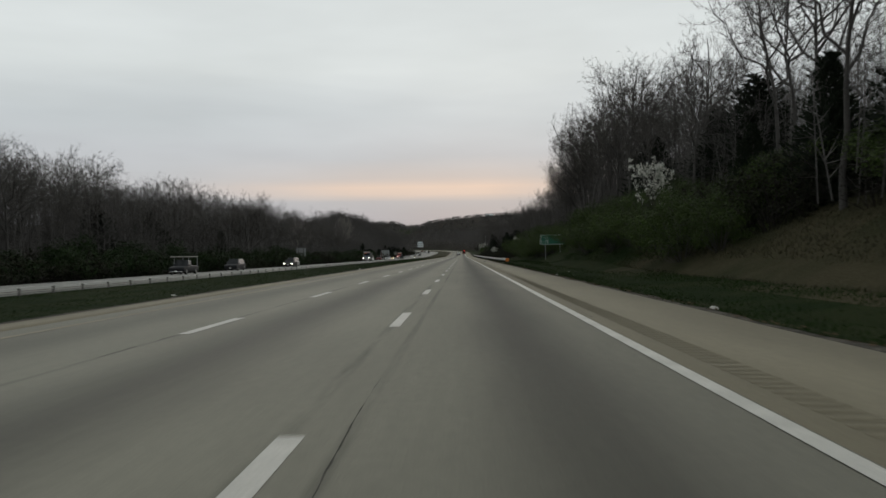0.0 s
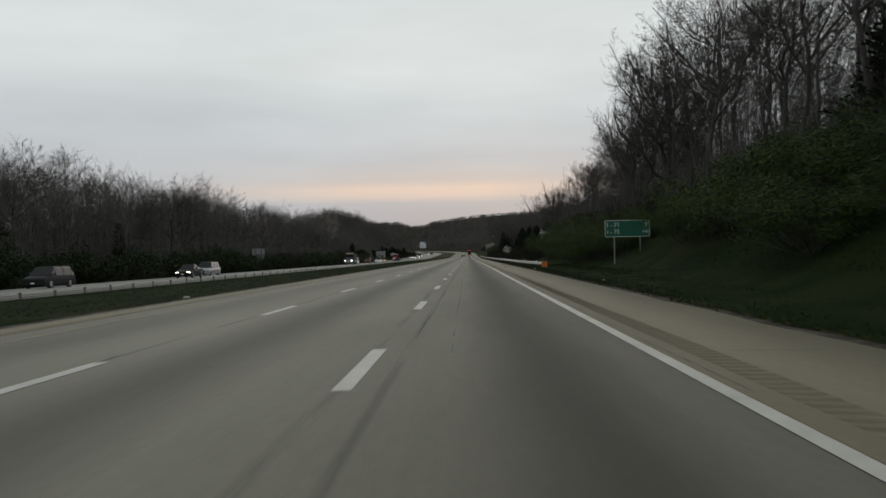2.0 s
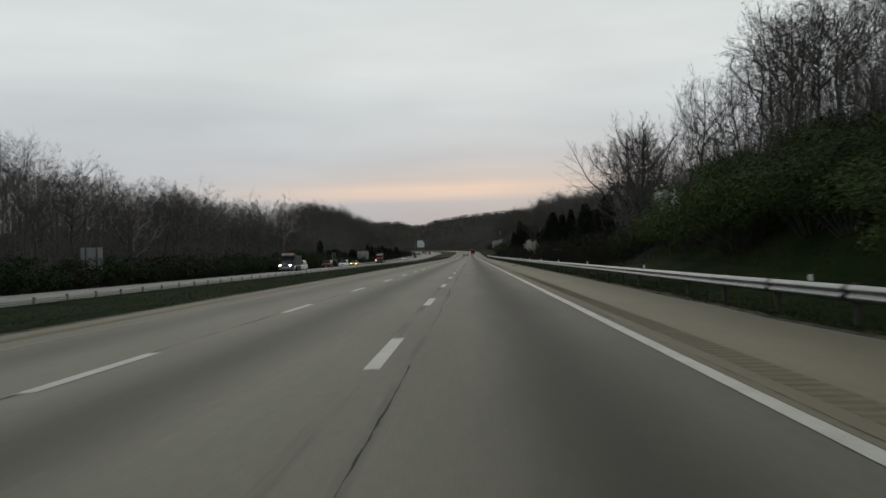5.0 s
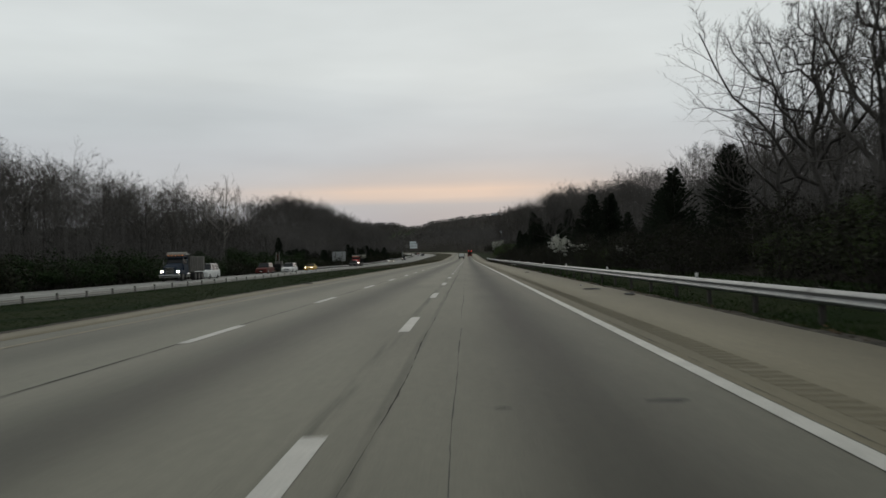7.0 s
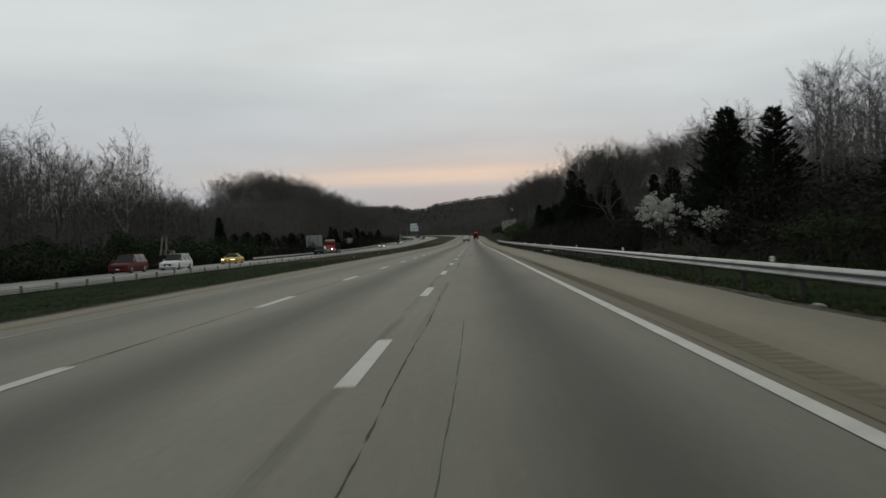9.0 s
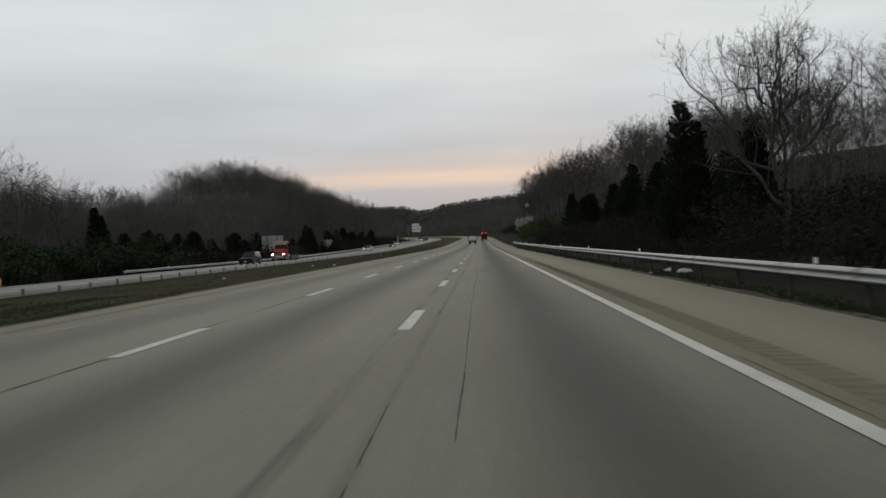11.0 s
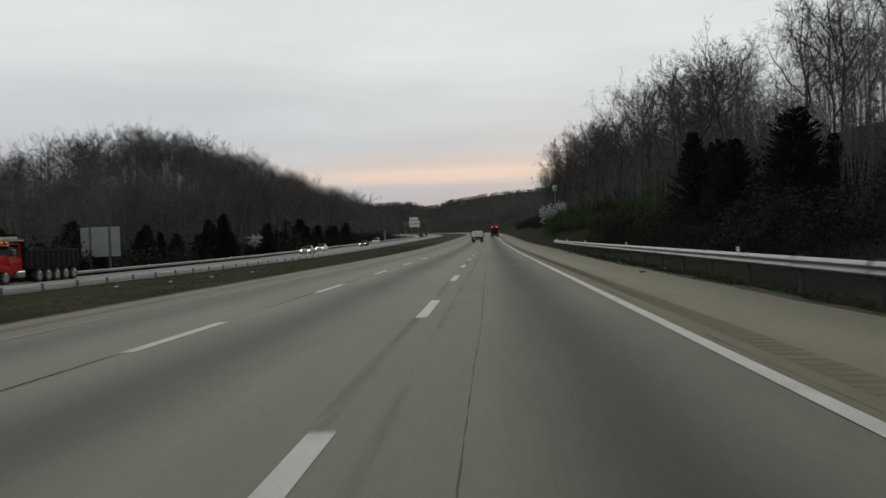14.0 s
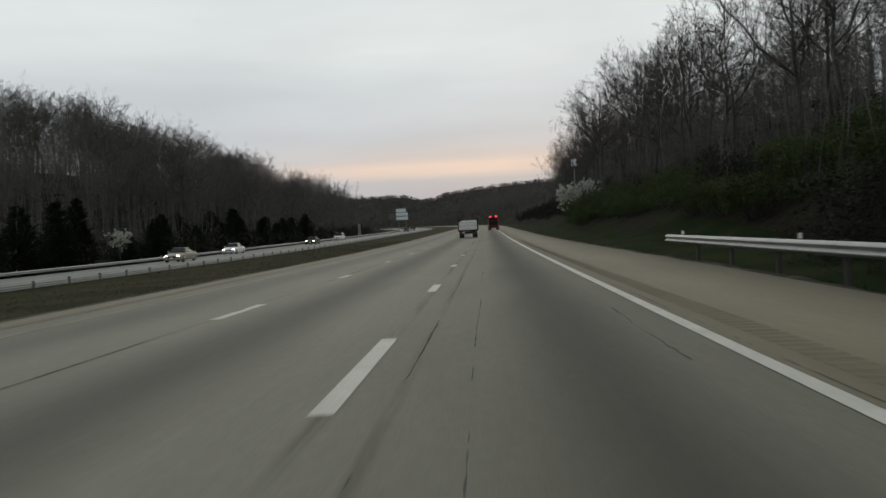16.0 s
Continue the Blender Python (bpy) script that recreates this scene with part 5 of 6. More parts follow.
def stain(u, y, w, L, seed):
    """An irregular dark smear on the lane."""
    rg = np.random.default_rng(seed)
    n = 18
    a = np.arange(n) * math.tau / n
    r = 1 + rg.normal(0, 0.22, n)
    V = np.concatenate([[[0, 0, 0]], np.stack([np.cos(a) * r * w / 2, np.sin(a) * r * L / 2, 0 * a], 1)])
    F = [(0, i + 1, (i + 1) % n + 1) for i in range(n)]
    o = under(road, "oil_stain", mesh_of("oil_stain", V, F, M["tar"]))
    o.matrix_basis = pose(u, y, 0.003)


for i, (u, y, w, L) in enumerate(((-0.75, 200.0, 0.42, 0.16), (-2.2, 199.8, 0.14, 0.1), (-1.3, 233.0, 0.1, 0.12), (-5.1, 120.6, 0.1, 0.14), (-4.6, 132.3, 0.1, 0.1), (-2.9, 330.0, 0.12, 0.25), (-1.2, 416.0, 0.12, 0.2), (-5.6, 63.0, 0.12, 0.12))):
    stain(u, y, w, L, 700 + i)


# ---- vehicles ----
def paint(name, color, rough=0.55, metal=0.0):
    return material(name, color, rough, metal, var=0.12, scale=1.2, fine=25, bump=0.0, spec=0.14)


PAINT = {
    "black": paint("paint_black", (0.007, 0.007, 0.008)), "dark": paint("paint_dark_grey", (0.016, 0.017, 0.019)), "silver": paint("paint_silver", (0.34, 0.35, 0.36), 0.35, 0.6),
    "white": paint("paint_white", (0.62, 0.63, 0.62), 0.35, 0.0), "maroon": paint("paint_maroon", (0.085, 0.018, 0.014)), "yellow": paint("paint_yellow", (0.55, 0.33, 0.03), 0.35, 0.0),
    "red": paint("paint_red", (0.30, 0.012, 0.012), 0.35, 0.0), "navy": paint("paint_navy", (0.018, 0.028, 0.045)), "tan": paint("paint_tan", (0.30, 0.27, 0.22), 0.4, 0.3),
}
LAMP = glow_material("headlamp_lit", (1.0, 0.90, 0.74), 9.0)
LAMP_DIM = glow_material("running_lamp_lit", (1.0, 0.85, 0.65), 2.2)
TAIL = glow_material("tail_lamp_lit", (1.0, 0.03, 0.02), 2.6)
AMBER = glow_material("amber_marker_lit", (1.0, 0.34, 0.06), 0.7)
DULL_RED = material("red_lens", (0.25, 0.012, 0.010), 0.3, var=0.1, scale=9, fine=30, bump=0)


def loft(stations, shape):
    """A skin over stations along y; shape gives the outline of one station as points (x, z)."""
    bm = bmesh.new()
    rings = []
    for s in stations:
        rings.append([bm.verts.new((x, s[0], z)) for x, z in shape(*s[1:])])
    n = len(rings[0])
    for a, b in zip(rings, rings[1:]):
        for i in range(n):
            bm.faces.new((a[i], b[i], b[(i + 1) % n], a[(i + 1) % n]))
    bm.faces.new(rings[0])
    bm.faces.new(list(reversed(rings[-1])))
    bmesh.ops.recalc_face_normals(bm, faces=bm.faces)
    return bm


def tub(hw, z0, z1):
    h = z1 - z0
    r = [(hw * 0.94, z0), (hw, z0 + 0.22 * h), (hw, z0 + 0.62 * h), (hw * 0.95, z0 + 0.90 * h), (hw * 0.80, z1)]
    return r + [(-x, z) for x, z in reversed(r)]


def house(hb, ht, z0, z1):
    r = [(hb, z0), (ht + 0.25 * (hb - ht), z0 + 0.75 * (z1 - z0)), (ht * 0.9, z1)]
    return r + [(-x, z) for x, z in reversed(r)]


def pillar_bm(sx, hb, ht, z0, z1, y0, y1):
    """A window pillar that leans in with the glass."""
    bm = bmesh.new()
    line = [(hb, z0), (ht + 0.25 * (hb - ht), z0 + 0.75 * (z1 - z0)), (ht * 0.9, z1)]
    rings = [[bm.verts.new((sx * (x + d), y, z)) for d, y in ((0.012, y0), (0.012, y1), (-0.03, y1), (-0.03, y0))] for x, z in line]
    for a, b in zip(rings, rings[1:]):
        for k in range(4):
            bm.faces.new((a[k], a[(k + 1) % 4], b[(k + 1) % 4], b[k]))
    bmesh.ops.recalc_face_normals(bm, faces=bm.faces)
    return bm


WHEELS = {}


def wheel(parent, x, y, r, w, rim="chrome"):
    key = (r, w, rim)
    if key not in WHEELS:
        out = []
        for name, rad, wid, mat in (("tyre", r, w, M["rubber"]), ("rim", r * 0.62, w + 0.03, M[rim])):
            bm = bmesh.new()
            bmesh.ops.create_cone(bm, segments=20, cap_ends=True, radius1=rad, radius2=rad, depth=wid, matrix=Euler((0, math.pi / 2, 0)).to_matrix().to_4x4())
            es = [e for e in bm.edges if abs(abs(e.verts[0].co.x) - wid / 2) < 1e-4 and abs(abs(e.verts[1].co.x) - wid / 2) < 1e-4]
            bmesh.ops.bevel(bm, geom=es, offset=0.12 * rad, segments=2, affect="EDGES", profile=0.6)
            me = bpy.data.meshes.new(name)
            bm.to_mesh(me); bm.free()
            me.materials.append(mat)
            out.append(me)
        WHEELS[key] = out
    t = new("wheel", WHEELS[key][0]); t.parent = parent
    t.matrix_basis = pose(x, y, r)
    k = new("rim", WHEELS[key][1]); k.parent = t
    return t


def on_road(u, y, z, turn=0.0):
    return pose(u + float(bend(y)), y, z + float(rise(y)), 0, 0, turn + math.degrees(math.atan2(float(bend(y - 5) - bend(y + 5)), 10.0)))


def opp_z(u):
    return -0.27 - 0.43 * (-24.0 - u) / 16.0


def car(label, category, u, y, L, W, H, style, colour, lamps=LAMP, roof_rack=False):
    """A car that faces -y: painted body, glass house with roof and pillars, wheels, lamps, grille."""
    c = empty(category.replace(" ", "_"), on_road(u, y, opp_z(u)), label, category, "cars on the opposite carriageway")
    hw, f, b = W / 2, -L / 2, L / 2
    hood = 0.30 if style != "sport" else 0.36
    belt = 0.60 * H if style in ("suv", "van", "pickup") else 0.66 * H
    zf = belt * 0.86
    g = 0.20
    cab0 = f + L * (hood - 0.04)
    if style == "sedan" or style == "sport":
        st = [(f, hw * 0.82, g + 0.1, zf * 0.72), (f + 0.14, hw * 0.94, g, zf * 0.88), (f + L * hood * 0.6, hw, g, zf), (cab0 + 0.25, hw, g, belt), (b - L * 0.18, hw, g, belt * 1.02), (b - 0.15, hw * 0.95, g, belt), (b, hw * 0.86, g + 0.12, belt * 0.82)]
        hs = [(cab0 + 0.1, hw * 0.90, hw * 0.86, belt - 0.05, belt - 0.02), (cab0 + L * 0.16, hw * 0.90, hw * 0.70, belt - 0.05, H - 0.03), (cab0 + L * 0.36, hw * 0.90, hw * 0.68, belt - 0.05, H - 0.02), (b - L * 0.14, hw * 0.88, hw * 0.80, belt - 0.05, belt)]
        r0, r1 = cab0 + L * 0.17, cab0 + L * 0.37
    elif style == "pickup":
        st = [(f, hw * 0.86, g + 0.2, zf * 0.85), (f + 0.12, hw * 0.96, g + 0.12, zf * 0.97), (f + L * hood * 0.7, hw, g + 0.12, belt * 0.98), (cab0 + 0.2, hw, g + 0.12, belt), (b - 0.1, hw, g + 0.12, belt), (b, hw * 0.96, g + 0.2, belt * 0.97)]
        hs = [(cab0, hw * 0.92, hw * 0.88, belt - 0.05, belt), (cab0 + 0.65, hw * 0.92, hw * 0.76, belt - 0.05, H - 0.03), (cab0 + L * 0.31, hw * 0.92, hw * 0.76, belt - 0.05, H - 0.03), (cab0 + L * 0.34, hw * 0.92, hw * 0.80, belt - 0.05, belt)]
        r0, r1 = cab0 + 0.66, cab0 + L * 0.31
    else:
        fr = 0.30 if style == "suv" else 0.24
        cab0 = f + L * (fr - 0.04)
        st = [(f, hw * 0.85, g + 0.12, zf * 0.82), (f + 0.12, hw * 0.96, g, zf * 0.95), (f + L * fr * 0.7, hw, g, belt * 0.95), (cab0 + 0.2, hw, g, belt), (b - 0.12, hw, g, belt * 1.03), (b, hw * 0.95, g + 0.1, belt)]
        hs = [(cab0, hw * 0.92, hw * 0.88, belt - 0.05, belt), (cab0 + L * 0.15, hw * 0.93, hw * 0.76, belt - 0.05, H - 0.03), (b - L * 0.10, hw * 0.93, hw * 0.76, belt - 0.05, H - 0.03), (b - 0.06, hw * 0.92, hw * 0.82, belt - 0.05, belt)]
        r0, r1 = cab0 + L * 0.16, b - L * 0.09
    part("body", loft(st, tub), colour, c, smooth=False)
    part("glazing", loft(hs, house), M["glass"], c, "dark tinted glass")
    ht = hs[1][2]
    boxed("roof", (-ht * 0.93, ht * 0.93, r0, r1, H - 0.045, H), colour, c, bevel=0.02)
    for sx in (-1, 1):
        for yy in (r0 + 0.03, (r0 + r1) / 2, r1 - 0.06):
            part("pillar", pillar_bm(sx, hs[1][1], ht, belt - 0.04, H - 0.035, yy - 0.035, yy + 0.045), colour, c)
        boxed("headlight", (sx * hw * 0.66 - 0.16, sx * hw * 0.66 + 0.16, f - 0.02 + 0.05, f + 0.16, zf * 0.66, zf * 0.66 + 0.13), lamps, c, "lit headlight", bevel=0.02)
        boxed("mirror", (sx * hw * 1.03 - 0.09, sx * hw * 1.03 + 0.09, cab0 + 0.35, cab0 + 0.47, belt, belt + 0.13), colour, c, bevel=0.02)
        boxed("tail_light", (sx * hw * 0.78 - 0.10, sx * hw * 0.78 + 0.10, b - 0.08, b + 0.012, belt * 0.75, belt * 0.93), DULL_RED, c)
        for yy in (f + L * 0.19, b - L * 0.20):
            wheel(c, sx * (hw - 0.11), yy, 0.33 if style in ("sedan", "sport") else 0.37, 0.21)
    boxed("grille", (-hw * 0.42, hw * 0.42, f - 0.015, f + 0.05, zf * 0.50, zf * 0.74), M["black"], c, bevel=0.01)
    boxed("bumper", (-hw * 0.86, hw * 0.86, f - 0.05, f + 0.10, g + 0.10, zf * 0.46), colour if style != "pickup" else M["chrome"], c, bevel=0.03)
    boxed("number_plate", (-0.15, 0.15, f - 0.058, f - 0.048, g + 0.18, g + 0.30), M["reflector"], c)
    if roof_rack:
        for yy in (cab0 + 0.5, b - 0.4):
            for sx in (-1, 1):
                boxed("rack_leg", (sx * hw * 0.9 - 0.03, sx * hw * 0.9 + 0.03, yy, yy + 0.06, belt, H + 0.32), M["steel"], c)
        for sx in (-1, 0, 1):
            boxed("rack_bar", (sx * hw * 0.8 - 0.06, sx * hw * 0.8 + 0.06, f + 0.4, b + 0.2, H + 0.32, H + 0.42), M["pale"], c)
    return c


def dump_truck(label, u, y, colour, bed_mat, L, axles, rim):
    """A bonneted tipper that faces -y."""
    c = empty("dump_truck", on_road(u, y, opp_z(u)), label, "dump truck", "trucks on the opposite carriageway")
    f = -L / 2
    part("hood", loft([(f, 0.72, 0.75, 1.62), (f + 0.2, 0.80, 0.68, 1.78), (f + 1.6, 0.98, 0.68, 2.0)], tub), colour, c)
    boxed("bumper", (-1.2, 1.2, f - 0.22, f + 0.05, 0.45, 0.78), M["chrome"], c, bevel=0.05)
    boxed("grille", (-0.52, 0.52, f - 0.03, f + 0.06, 0.82, 1.60), M["chrome"], c, bevel=0.02)
    part("cab", loft([(f + 1.55, 1.06, 0.65, 2.0), (f + 1.6, 1.1, 0.65, 2.05), (f + 3.1, 1.1, 0.65, 2.05)], tub), colour, c)
    part("glazing", loft([(f + 1.62, 1.0, 0.96, 1.95, 2.02), (f + 1.95, 1.02, 0.90, 1.95, 2.78), (f + 3.08, 1.02, 0.90, 1.95, 2.78)], house), M["glass"], c, "dark cab glass")
    boxed("roof", (-0.98, 0.98, f + 1.85, f + 3.15, 2.76, 2.92), colour, c, bevel=0.05)
    boxed("visor", (-0.98, 0.98, f + 1.62, f + 1.88, 2.66, 2.78), M["chrome"] if rim == "chrome" else colour, c, bevel=0.02)
    for k in range(5):
        x = -0.8 + 0.4 * k
        boxed("roof_marker", (x - 0.05, x + 0.05, f + 1.84, f + 1.94, 2.92, 2.98), AMBER, c, "amber roof marker")
    for sx in (-1, 1):
        boxed("pillar", (sx * 0.98 - 0.06, sx * 0.98 + 0.06, f + 2.95, f + 3.12, 1.95, 2.8), colour, c)
        boxed("headlight", (sx * 0.92 - 0.16, sx * 0.92 + 0.16, f + 0.02, f + 0.2, 1.02, 1.24), LAMP, c, "lit headlight", bevel=0.03)
        part("fender", loft([(f + 0.1, 0.20, 0.85, 1.15), (f + 0.6, 0.24, 0.95, 1.35), (f + 1.5, 0.22, 0.80, 1.2)], tub), colour, c).matrix_basis = pose(sx * 1.0, 0, 0)
        boxed("mirror", (sx * 1.32 - 0.08, sx * 1.32 + 0.08, f + 1.75, f + 1.83, 1.95, 2.45), M["chrome"], c, bevel=0.02)
        boxed("fuel_tank", (sx * 1.0 - 0.25, sx * 1.0 + 0.25, f + 2.3, f + 3.3, 0.45, 0.95), M["chrome"], c, bevel=0.12)
        wheel(c, sx * 1.05, f + 0.95, 0.52, 0.30, rim)
        n = axles
        for k in range(n):
            wheel(c, sx * 1.02, L / 2 - 0.75 - 1.25 * k, 0.50, 0.48, rim)
    boxed("chassis", (-0.45, 0.45, f + 0.4, L / 2, 0.62, 0.92), M["black"], c)
    # tipping body with ribs, open at the top, and its cab shield
    y0, y1 = f + 3.35, L / 2 + 0.1
    zt = 2.75 if axles < 5 else 2.3
    boxed("bed_floor", (-1.2, 1.2, y0, y1, 1.05, 1.2), bed_mat, c)
    for sx in (-1, 1):
        boxed("bed_side", (sx * 1.2 - 0.05, sx * 1.2 + 0.05, y0, y1, 1.2, zt), bed_mat, c, bevel=0.02)
        for k in range(int((y1 - y0) / 0.75)):
            yy = y0 + 0.35 + 0.75 * k
            boxed("rib", (sx * 1.28 - 0.04, sx * 1.28 + 0.04, yy, yy + 0.10, 1.15, zt - 0.05), bed_mat, c)
        boxed("top_rail", (sx * 1.22 - 0.08, sx * 1.22 + 0.08, y0, y1, zt, zt + 0.12), bed_mat, c, bevel=0.02)
    boxed("bed_front", (-1.2, 1.2, y0, y0 + 0.08, 1.2, 3.05), bed_mat, c)
    boxed("tailgate", (-1.15, 1.15, y1 - 0.08, y1, 1.2, zt), bed_mat, c)
    boxed("cab_shield", (-1.15, 1.15, f + 2.2, y0 + 0.05, 3.02, 3.14), M["sign_back"], c, bevel=0.03)
    boxed("tarp_roll", (-1.15, 1.15, f + 2.3, f + 2.65, 3.14, 3.34), M["pale"], c, bevel=0.08)
    return c


def stake_truck():
    """The flatbed with stake sides, seen from behind in the middle lane."""
    u, y = -4.75, 547.0
    c = empty("flatbed_truck", on_road(u, y, 0.0), "flatbed truck with stake sides and a white rear board", "truck")
    boxed("bed", (-1.2, 1.2, 0.0, 4.6, 0.86, 1.02), M["black"], c, bevel=0.02)
    boxed("rear_board", (-1.12, 1.12, -0.03, 0.03, 1.02, 2.02), PAINT["white"], c, "dirty white rear board", bevel=0.01)
    for k in range(3):
        boxed("board_rail", (-1.12, 1.12, -0.05, -0.03, 1.10 + 0.40 * k, 1.14 + 0.40 * k), M["sign_back"], c)
    for sx in (-1, 1):
        for k in range(5):
            boxed("stake", (sx * 1.2 - 0.05, sx * 1.2 + 0.05, 0.02 + 1.1 * k, 0.12 + 1.1 * k, 0.9, 2.55 if k in (0, 4) else 2.2), M["black"], c)
        for k in range(3):
            boxed("side_board", (sx * 1.2 - 0.025, sx * 1.2 + 0.025, 0.0, 4.6, 1.12 + 0.36 * k, 1.34 + 0.36 * k), M["post_wood"], c)
        for xx in (0.98, 0.66):
            wheel(c, sx * xx, 1.0, 0.42, 0.25, "steel_old")
        wheel(c, sx * 0.95, 5.7, 0.42, 0.25, "steel_old")
        boxed("mud_flap", (sx * 0.82 - 0.30, sx * 0.82 + 0.30, 0.38, 0.41, 0.22, 0.85), M["rubber"], c)
        boxed("tail_light", (sx * 0.98 - 0.10, sx * 0.98 + 0.10, -0.03, 0.03, 0.66, 0.78), DULL_RED, c)
    boxed("bumper", (-1.0, 1.0, -0.06, 0.06, 0.50, 0.62), M["steel_old"], c, bevel=0.01)
    boxed("number_plate", (-0.75, -0.45, -0.075, -0.06, 0.66, 0.81), M["reflector"], c)
    boxed("chassis", (-0.42, 0.42, 0.1, 6.3, 0.50, 0.80), M["black"], c)
    boxed("cab", (-1.0, 1.0, 4.75, 6.6, 0.75, 2.25), PAINT["white"], c, bevel=0.12)
    boxed("rear_window", (-0.7, 0.7, 4.735, 4.75, 1.55, 2.05), M["glass"], c)
    return c


def red_truck():
    """The red truck in the right lane with two red beacons high on its back."""
    u, y = -0.9, 620.0
    c = empty("fire_truck", on_road(u, y, 0.0), "dark red truck with two lit red beacons", "truck")
    boxed("body", (-1.15, 1.15, 0.0, 5.0, 0.55, 2.1), PAINT["maroon"], c, bevel=0.05)
    boxed("rear_panel", (-0.9, 0.9, -0.03, 0.0, 1.1, 1.95), M["black"], c, bevel=0.01)
    boxed("rear_step", (-1.15, 1.15, -0.35, 0.05, 0.45, 0.57), M["steel_old"], c, bevel=0.02)
    boxed("bumper_stripe", (-1.1, 1.1, -0.36, -0.35, 0.47, 0.55), PAINT["red"], c)
    boxed("upper_body", (-0.95, 0.95, 0.3, 4.6, 2.1, 2.75), M["black"], c, bevel=0.05)
    for sx in (-1, 1):
        boxed("beacon", (sx * 0.62 - 0.20, sx * 0.62 + 0.20, 0.05, 0.3, 2.76, 3.04), TAIL, c, "lit red beacon", bevel=0.06)
        boxed("tail_light", (sx * 0.95 - 0.10, sx * 0.95 + 0.10, -0.04, 0.0, 0.85, 1.08), DULL_RED, c)
        boxed("grab_rail", (sx * 1.05 - 0.025, sx * 1.05 + 0.025, -0.12, -0.07, 0.7, 2.0), M["chrome"], c)
        for xx in (1.0, 0.68):
            wheel(c, sx * xx, 1.2, 0.48, 0.26, "steel_old")
        wheel(c, sx * 1.0, 4.6, 0.48, 0.26, "steel_old")
    boxed("cab", (-1.12, 1.12, 5.05, 6.9, 0.6, 2.5), PAINT["red"], c, bevel=0.12)
    return c


def lift_trailer():
    """A low trailer with a small crane, drawn by the red sport utility car."""
    u, y = -35.8, 337.0
    t = empty("trailer", on_road(u, y, opp_z(u)), "low equipment trailer on double axles", "trailer")
    boxed("deck", (-1.0, 1.0, -2.6, 2.6, 0.55, 0.70), M["black"], t, bevel=0.02)
    boxed("tongue", (-0.1, 0.1, -4.1, -2.6, 0.50, 0.62), M["black"], t)
    for sx in (-1, 1):
        boxed("fender", (sx * 1.1 - 0.14, sx * 1.1 + 0.14, 0.5, 2.3, 0.78, 0.86), M["black"], t)
        for yy in (0.95, 1.8):
            wheel(t, sx * 1.1, yy, 0.36, 0.22, "chrome")
    z = opp_z(u) + 0.70
    m = empty("lift_machine", on_road(u, y, z), "folded dark boom lift standing on a trailer", "machine")
    boxed("base", (-0.65, 0.65, -1.3, 1.3, 0.25, 0.85), M["black"], m, bevel=0.05)
    for sx in (-1, 1):
        for yy in (-0.9, 0.9):
            wheel(m, sx * 0.62, yy, 0.30, 0.22, "steel_old")
        bm = box_bm(bmesh.new(), sx * 0.3 - 0.07, sx * 0.3 + 0.07, -0.10, 0.10, 0, 2.3, 0.01)
        part("boom", bm, M["steel_old"], m).matrix_basis = pose(0, -1.0, 0.75, -14 + 6 * sx, 0, 0)
    part("arm", box_bm(bmesh.new(), -0.1, 0.1, -0.1, 0.1, 0, 2.1, 0.01), PAINT["maroon"], m).matrix_basis = pose(0, 0.8, 0.8, 38, 0, 0)
    boxed("engine_box", (-0.5, 0.5, 0.5, 1.25, 0.85, 1.35), M["steel_old"], m, bevel=0.04)


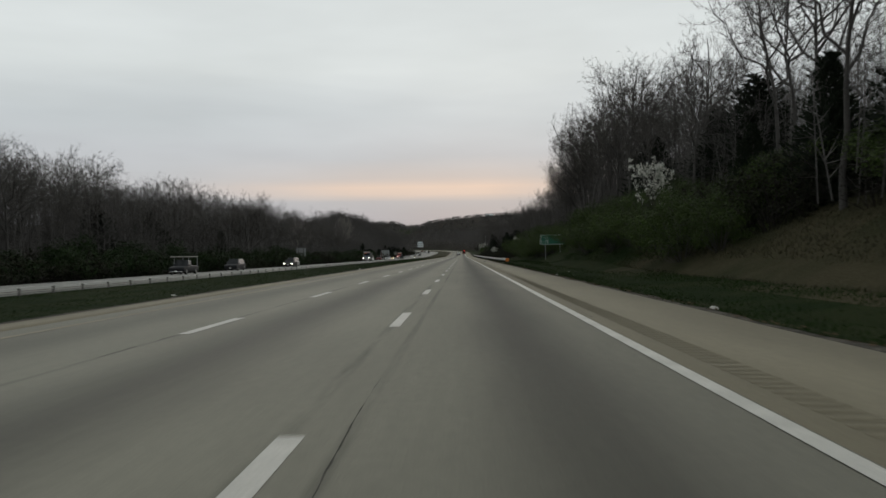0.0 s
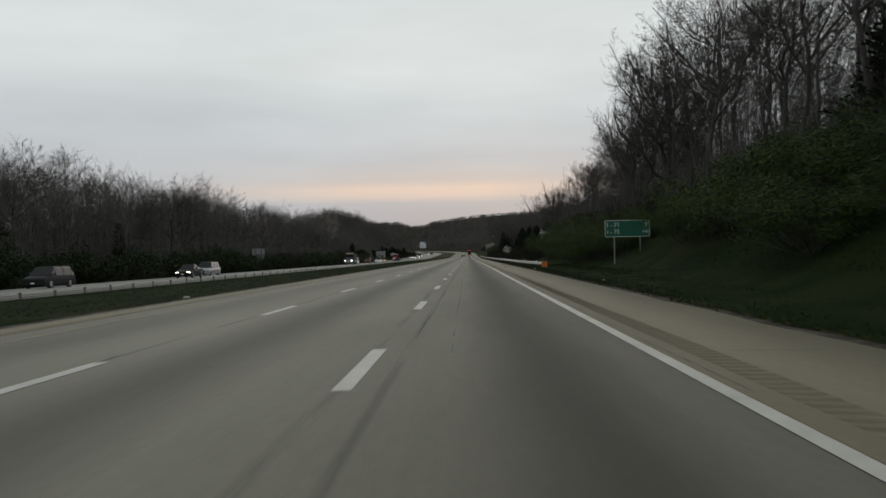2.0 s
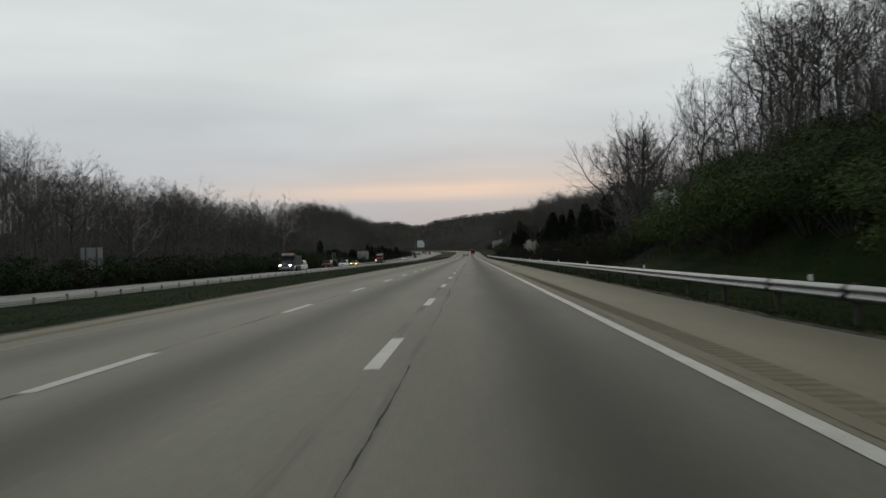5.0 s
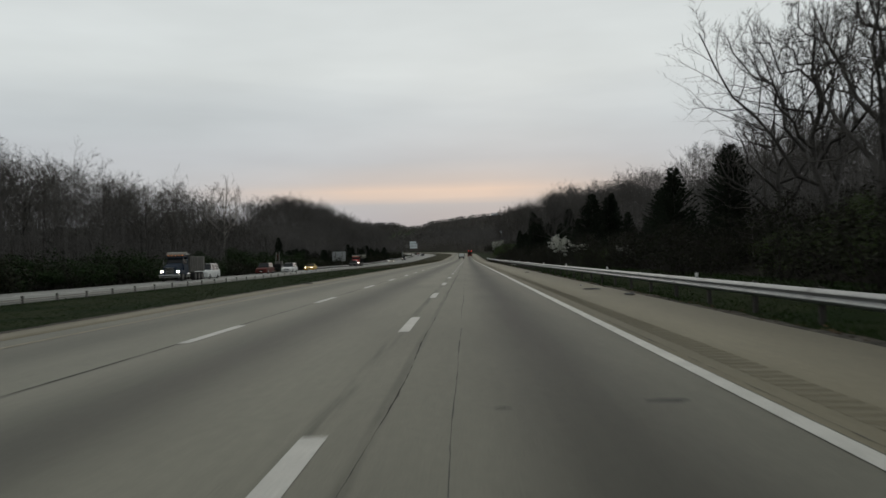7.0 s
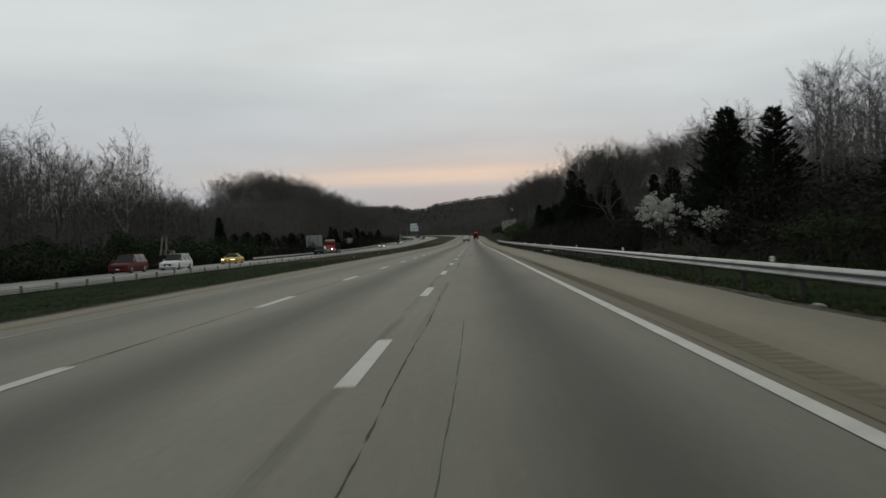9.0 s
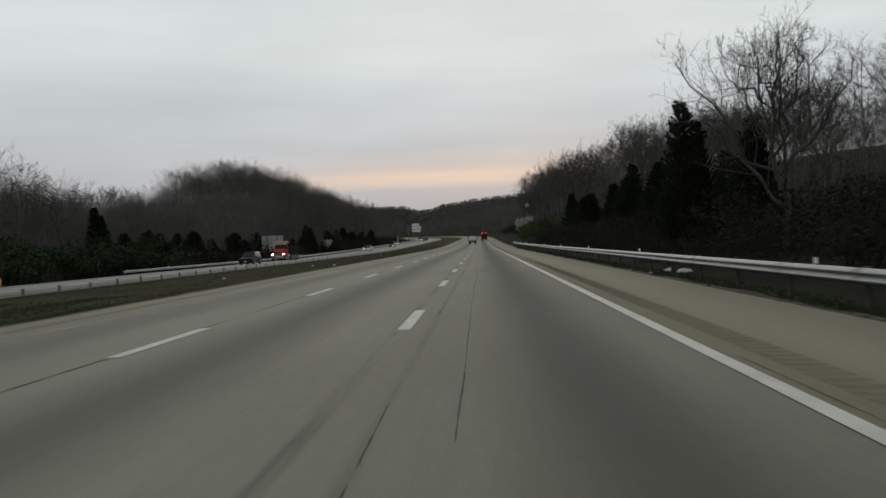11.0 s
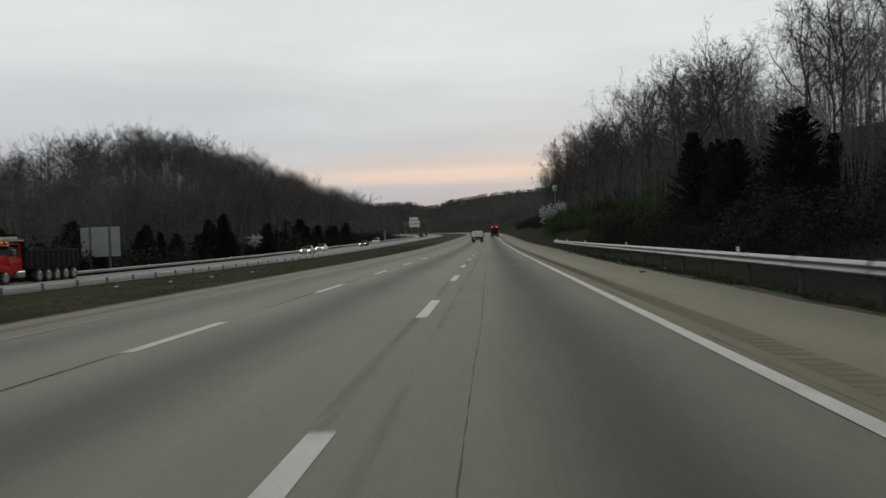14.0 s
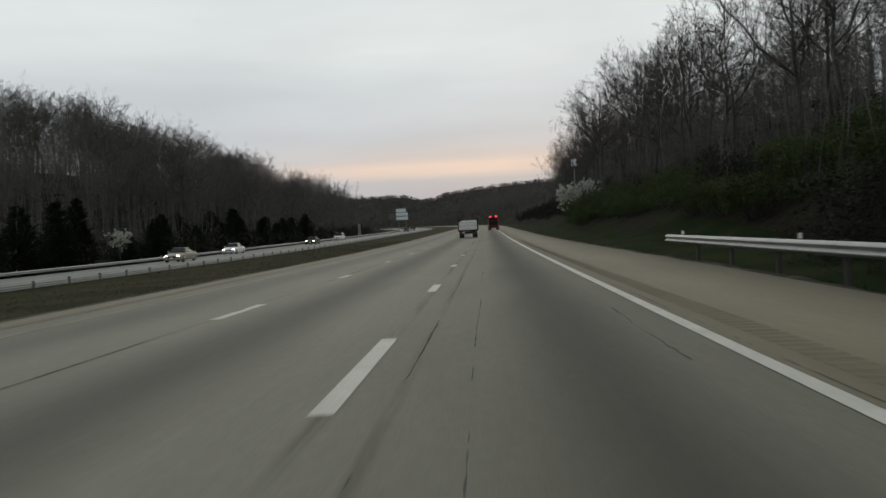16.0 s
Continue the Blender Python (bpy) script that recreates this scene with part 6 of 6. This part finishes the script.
stake_truck()
red_truck()
lift_trailer()
dump_truck("dark blue dump truck with a grey steel bed", -36.0, 288.5, PAINT["navy"], M["steel_old"], 8.4, 3, "steel_old")
dump_truck("red dump truck with a long black bed", -36.6, 447.0, PAINT["red"], M["black"], 10.8, 5, "chrome")
car("dark pickup truck with a pale ladder rack", "pickup truck", -35.8, 95.0, 5.4, 1.95, 1.75, "pickup", PAINT["dark"], LAMP_DIM, True)
car("dark minivan with lit headlights", "minivan", -36.0, 118.0, 5.0, 1.95, 1.75, "van", PAINT["dark"])
car("dark hatchback with lit headlights", "car", -32.8, 142.0, 4.4, 1.8, 1.5, "sedan", PAINT["black"])
car("silver minivan with lit headlights", "minivan", -35.6, 157.0, 5.0, 1.95, 1.75, "van", PAINT["silver"])
car("white van behind a dump truck", "van", -36.0, 297.5, 5.2, 1.95, 1.95, "van", PAINT["white"], LAMP_DIM)
car("dark red sport utility car towing a trailer", "car", -35.8, 327.0, 5.0, 1.98, 1.82, "suv", PAINT["maroon"])
car("white estate car with lit headlights", "car", -32.6, 331.0, 4.8, 1.85, 1.6, "suv", PAINT["white"])
car("yellow sports car with lit headlights", "car", -33.0, 352.0, 4.4, 1.85, 1.28, "sport", PAINT["yellow"])
car("black sport utility car with lit headlights", "car", -32.9, 412.0, 4.8, 1.9, 1.72, "suv", PAINT["black"])
car("tan silver sedan with lit headlights", "car", -32.8, 524.0, 4.7, 1.82, 1.42, "sedan", PAINT["tan"])
car("white sedan with lit headlights", "car", -36.2, 552.0, 4.7, 1.82, 1.42, "sedan", PAINT["white"])
car("dark sedan with lit headlights", "car", -32.8, 586.0, 4.6, 1.8, 1.45, "sedan", PAINT["dark"])
car("white estate car with lit headlights", "car", -36.2, 631.0, 4.8, 1.85, 1.7, "suv", PAINT["white"])
for k, (yy, lane, col, st) in enumerate(((760, -32.8, "dark", "suv"), (790, -36.2, "silver", "sedan"), (815, -32.8, "dark", "sedan"), (850, -36.2, "tan", "suv"), (885, -32.8, "white", "suv"), (915, -36.2, "dark", "van"), (950, -32.8, "red", "suv"))):
    car("distant car with lit headlights on the highway", "car", lane, yy, 4.7, 1.85, 1.55, st, PAINT[col])
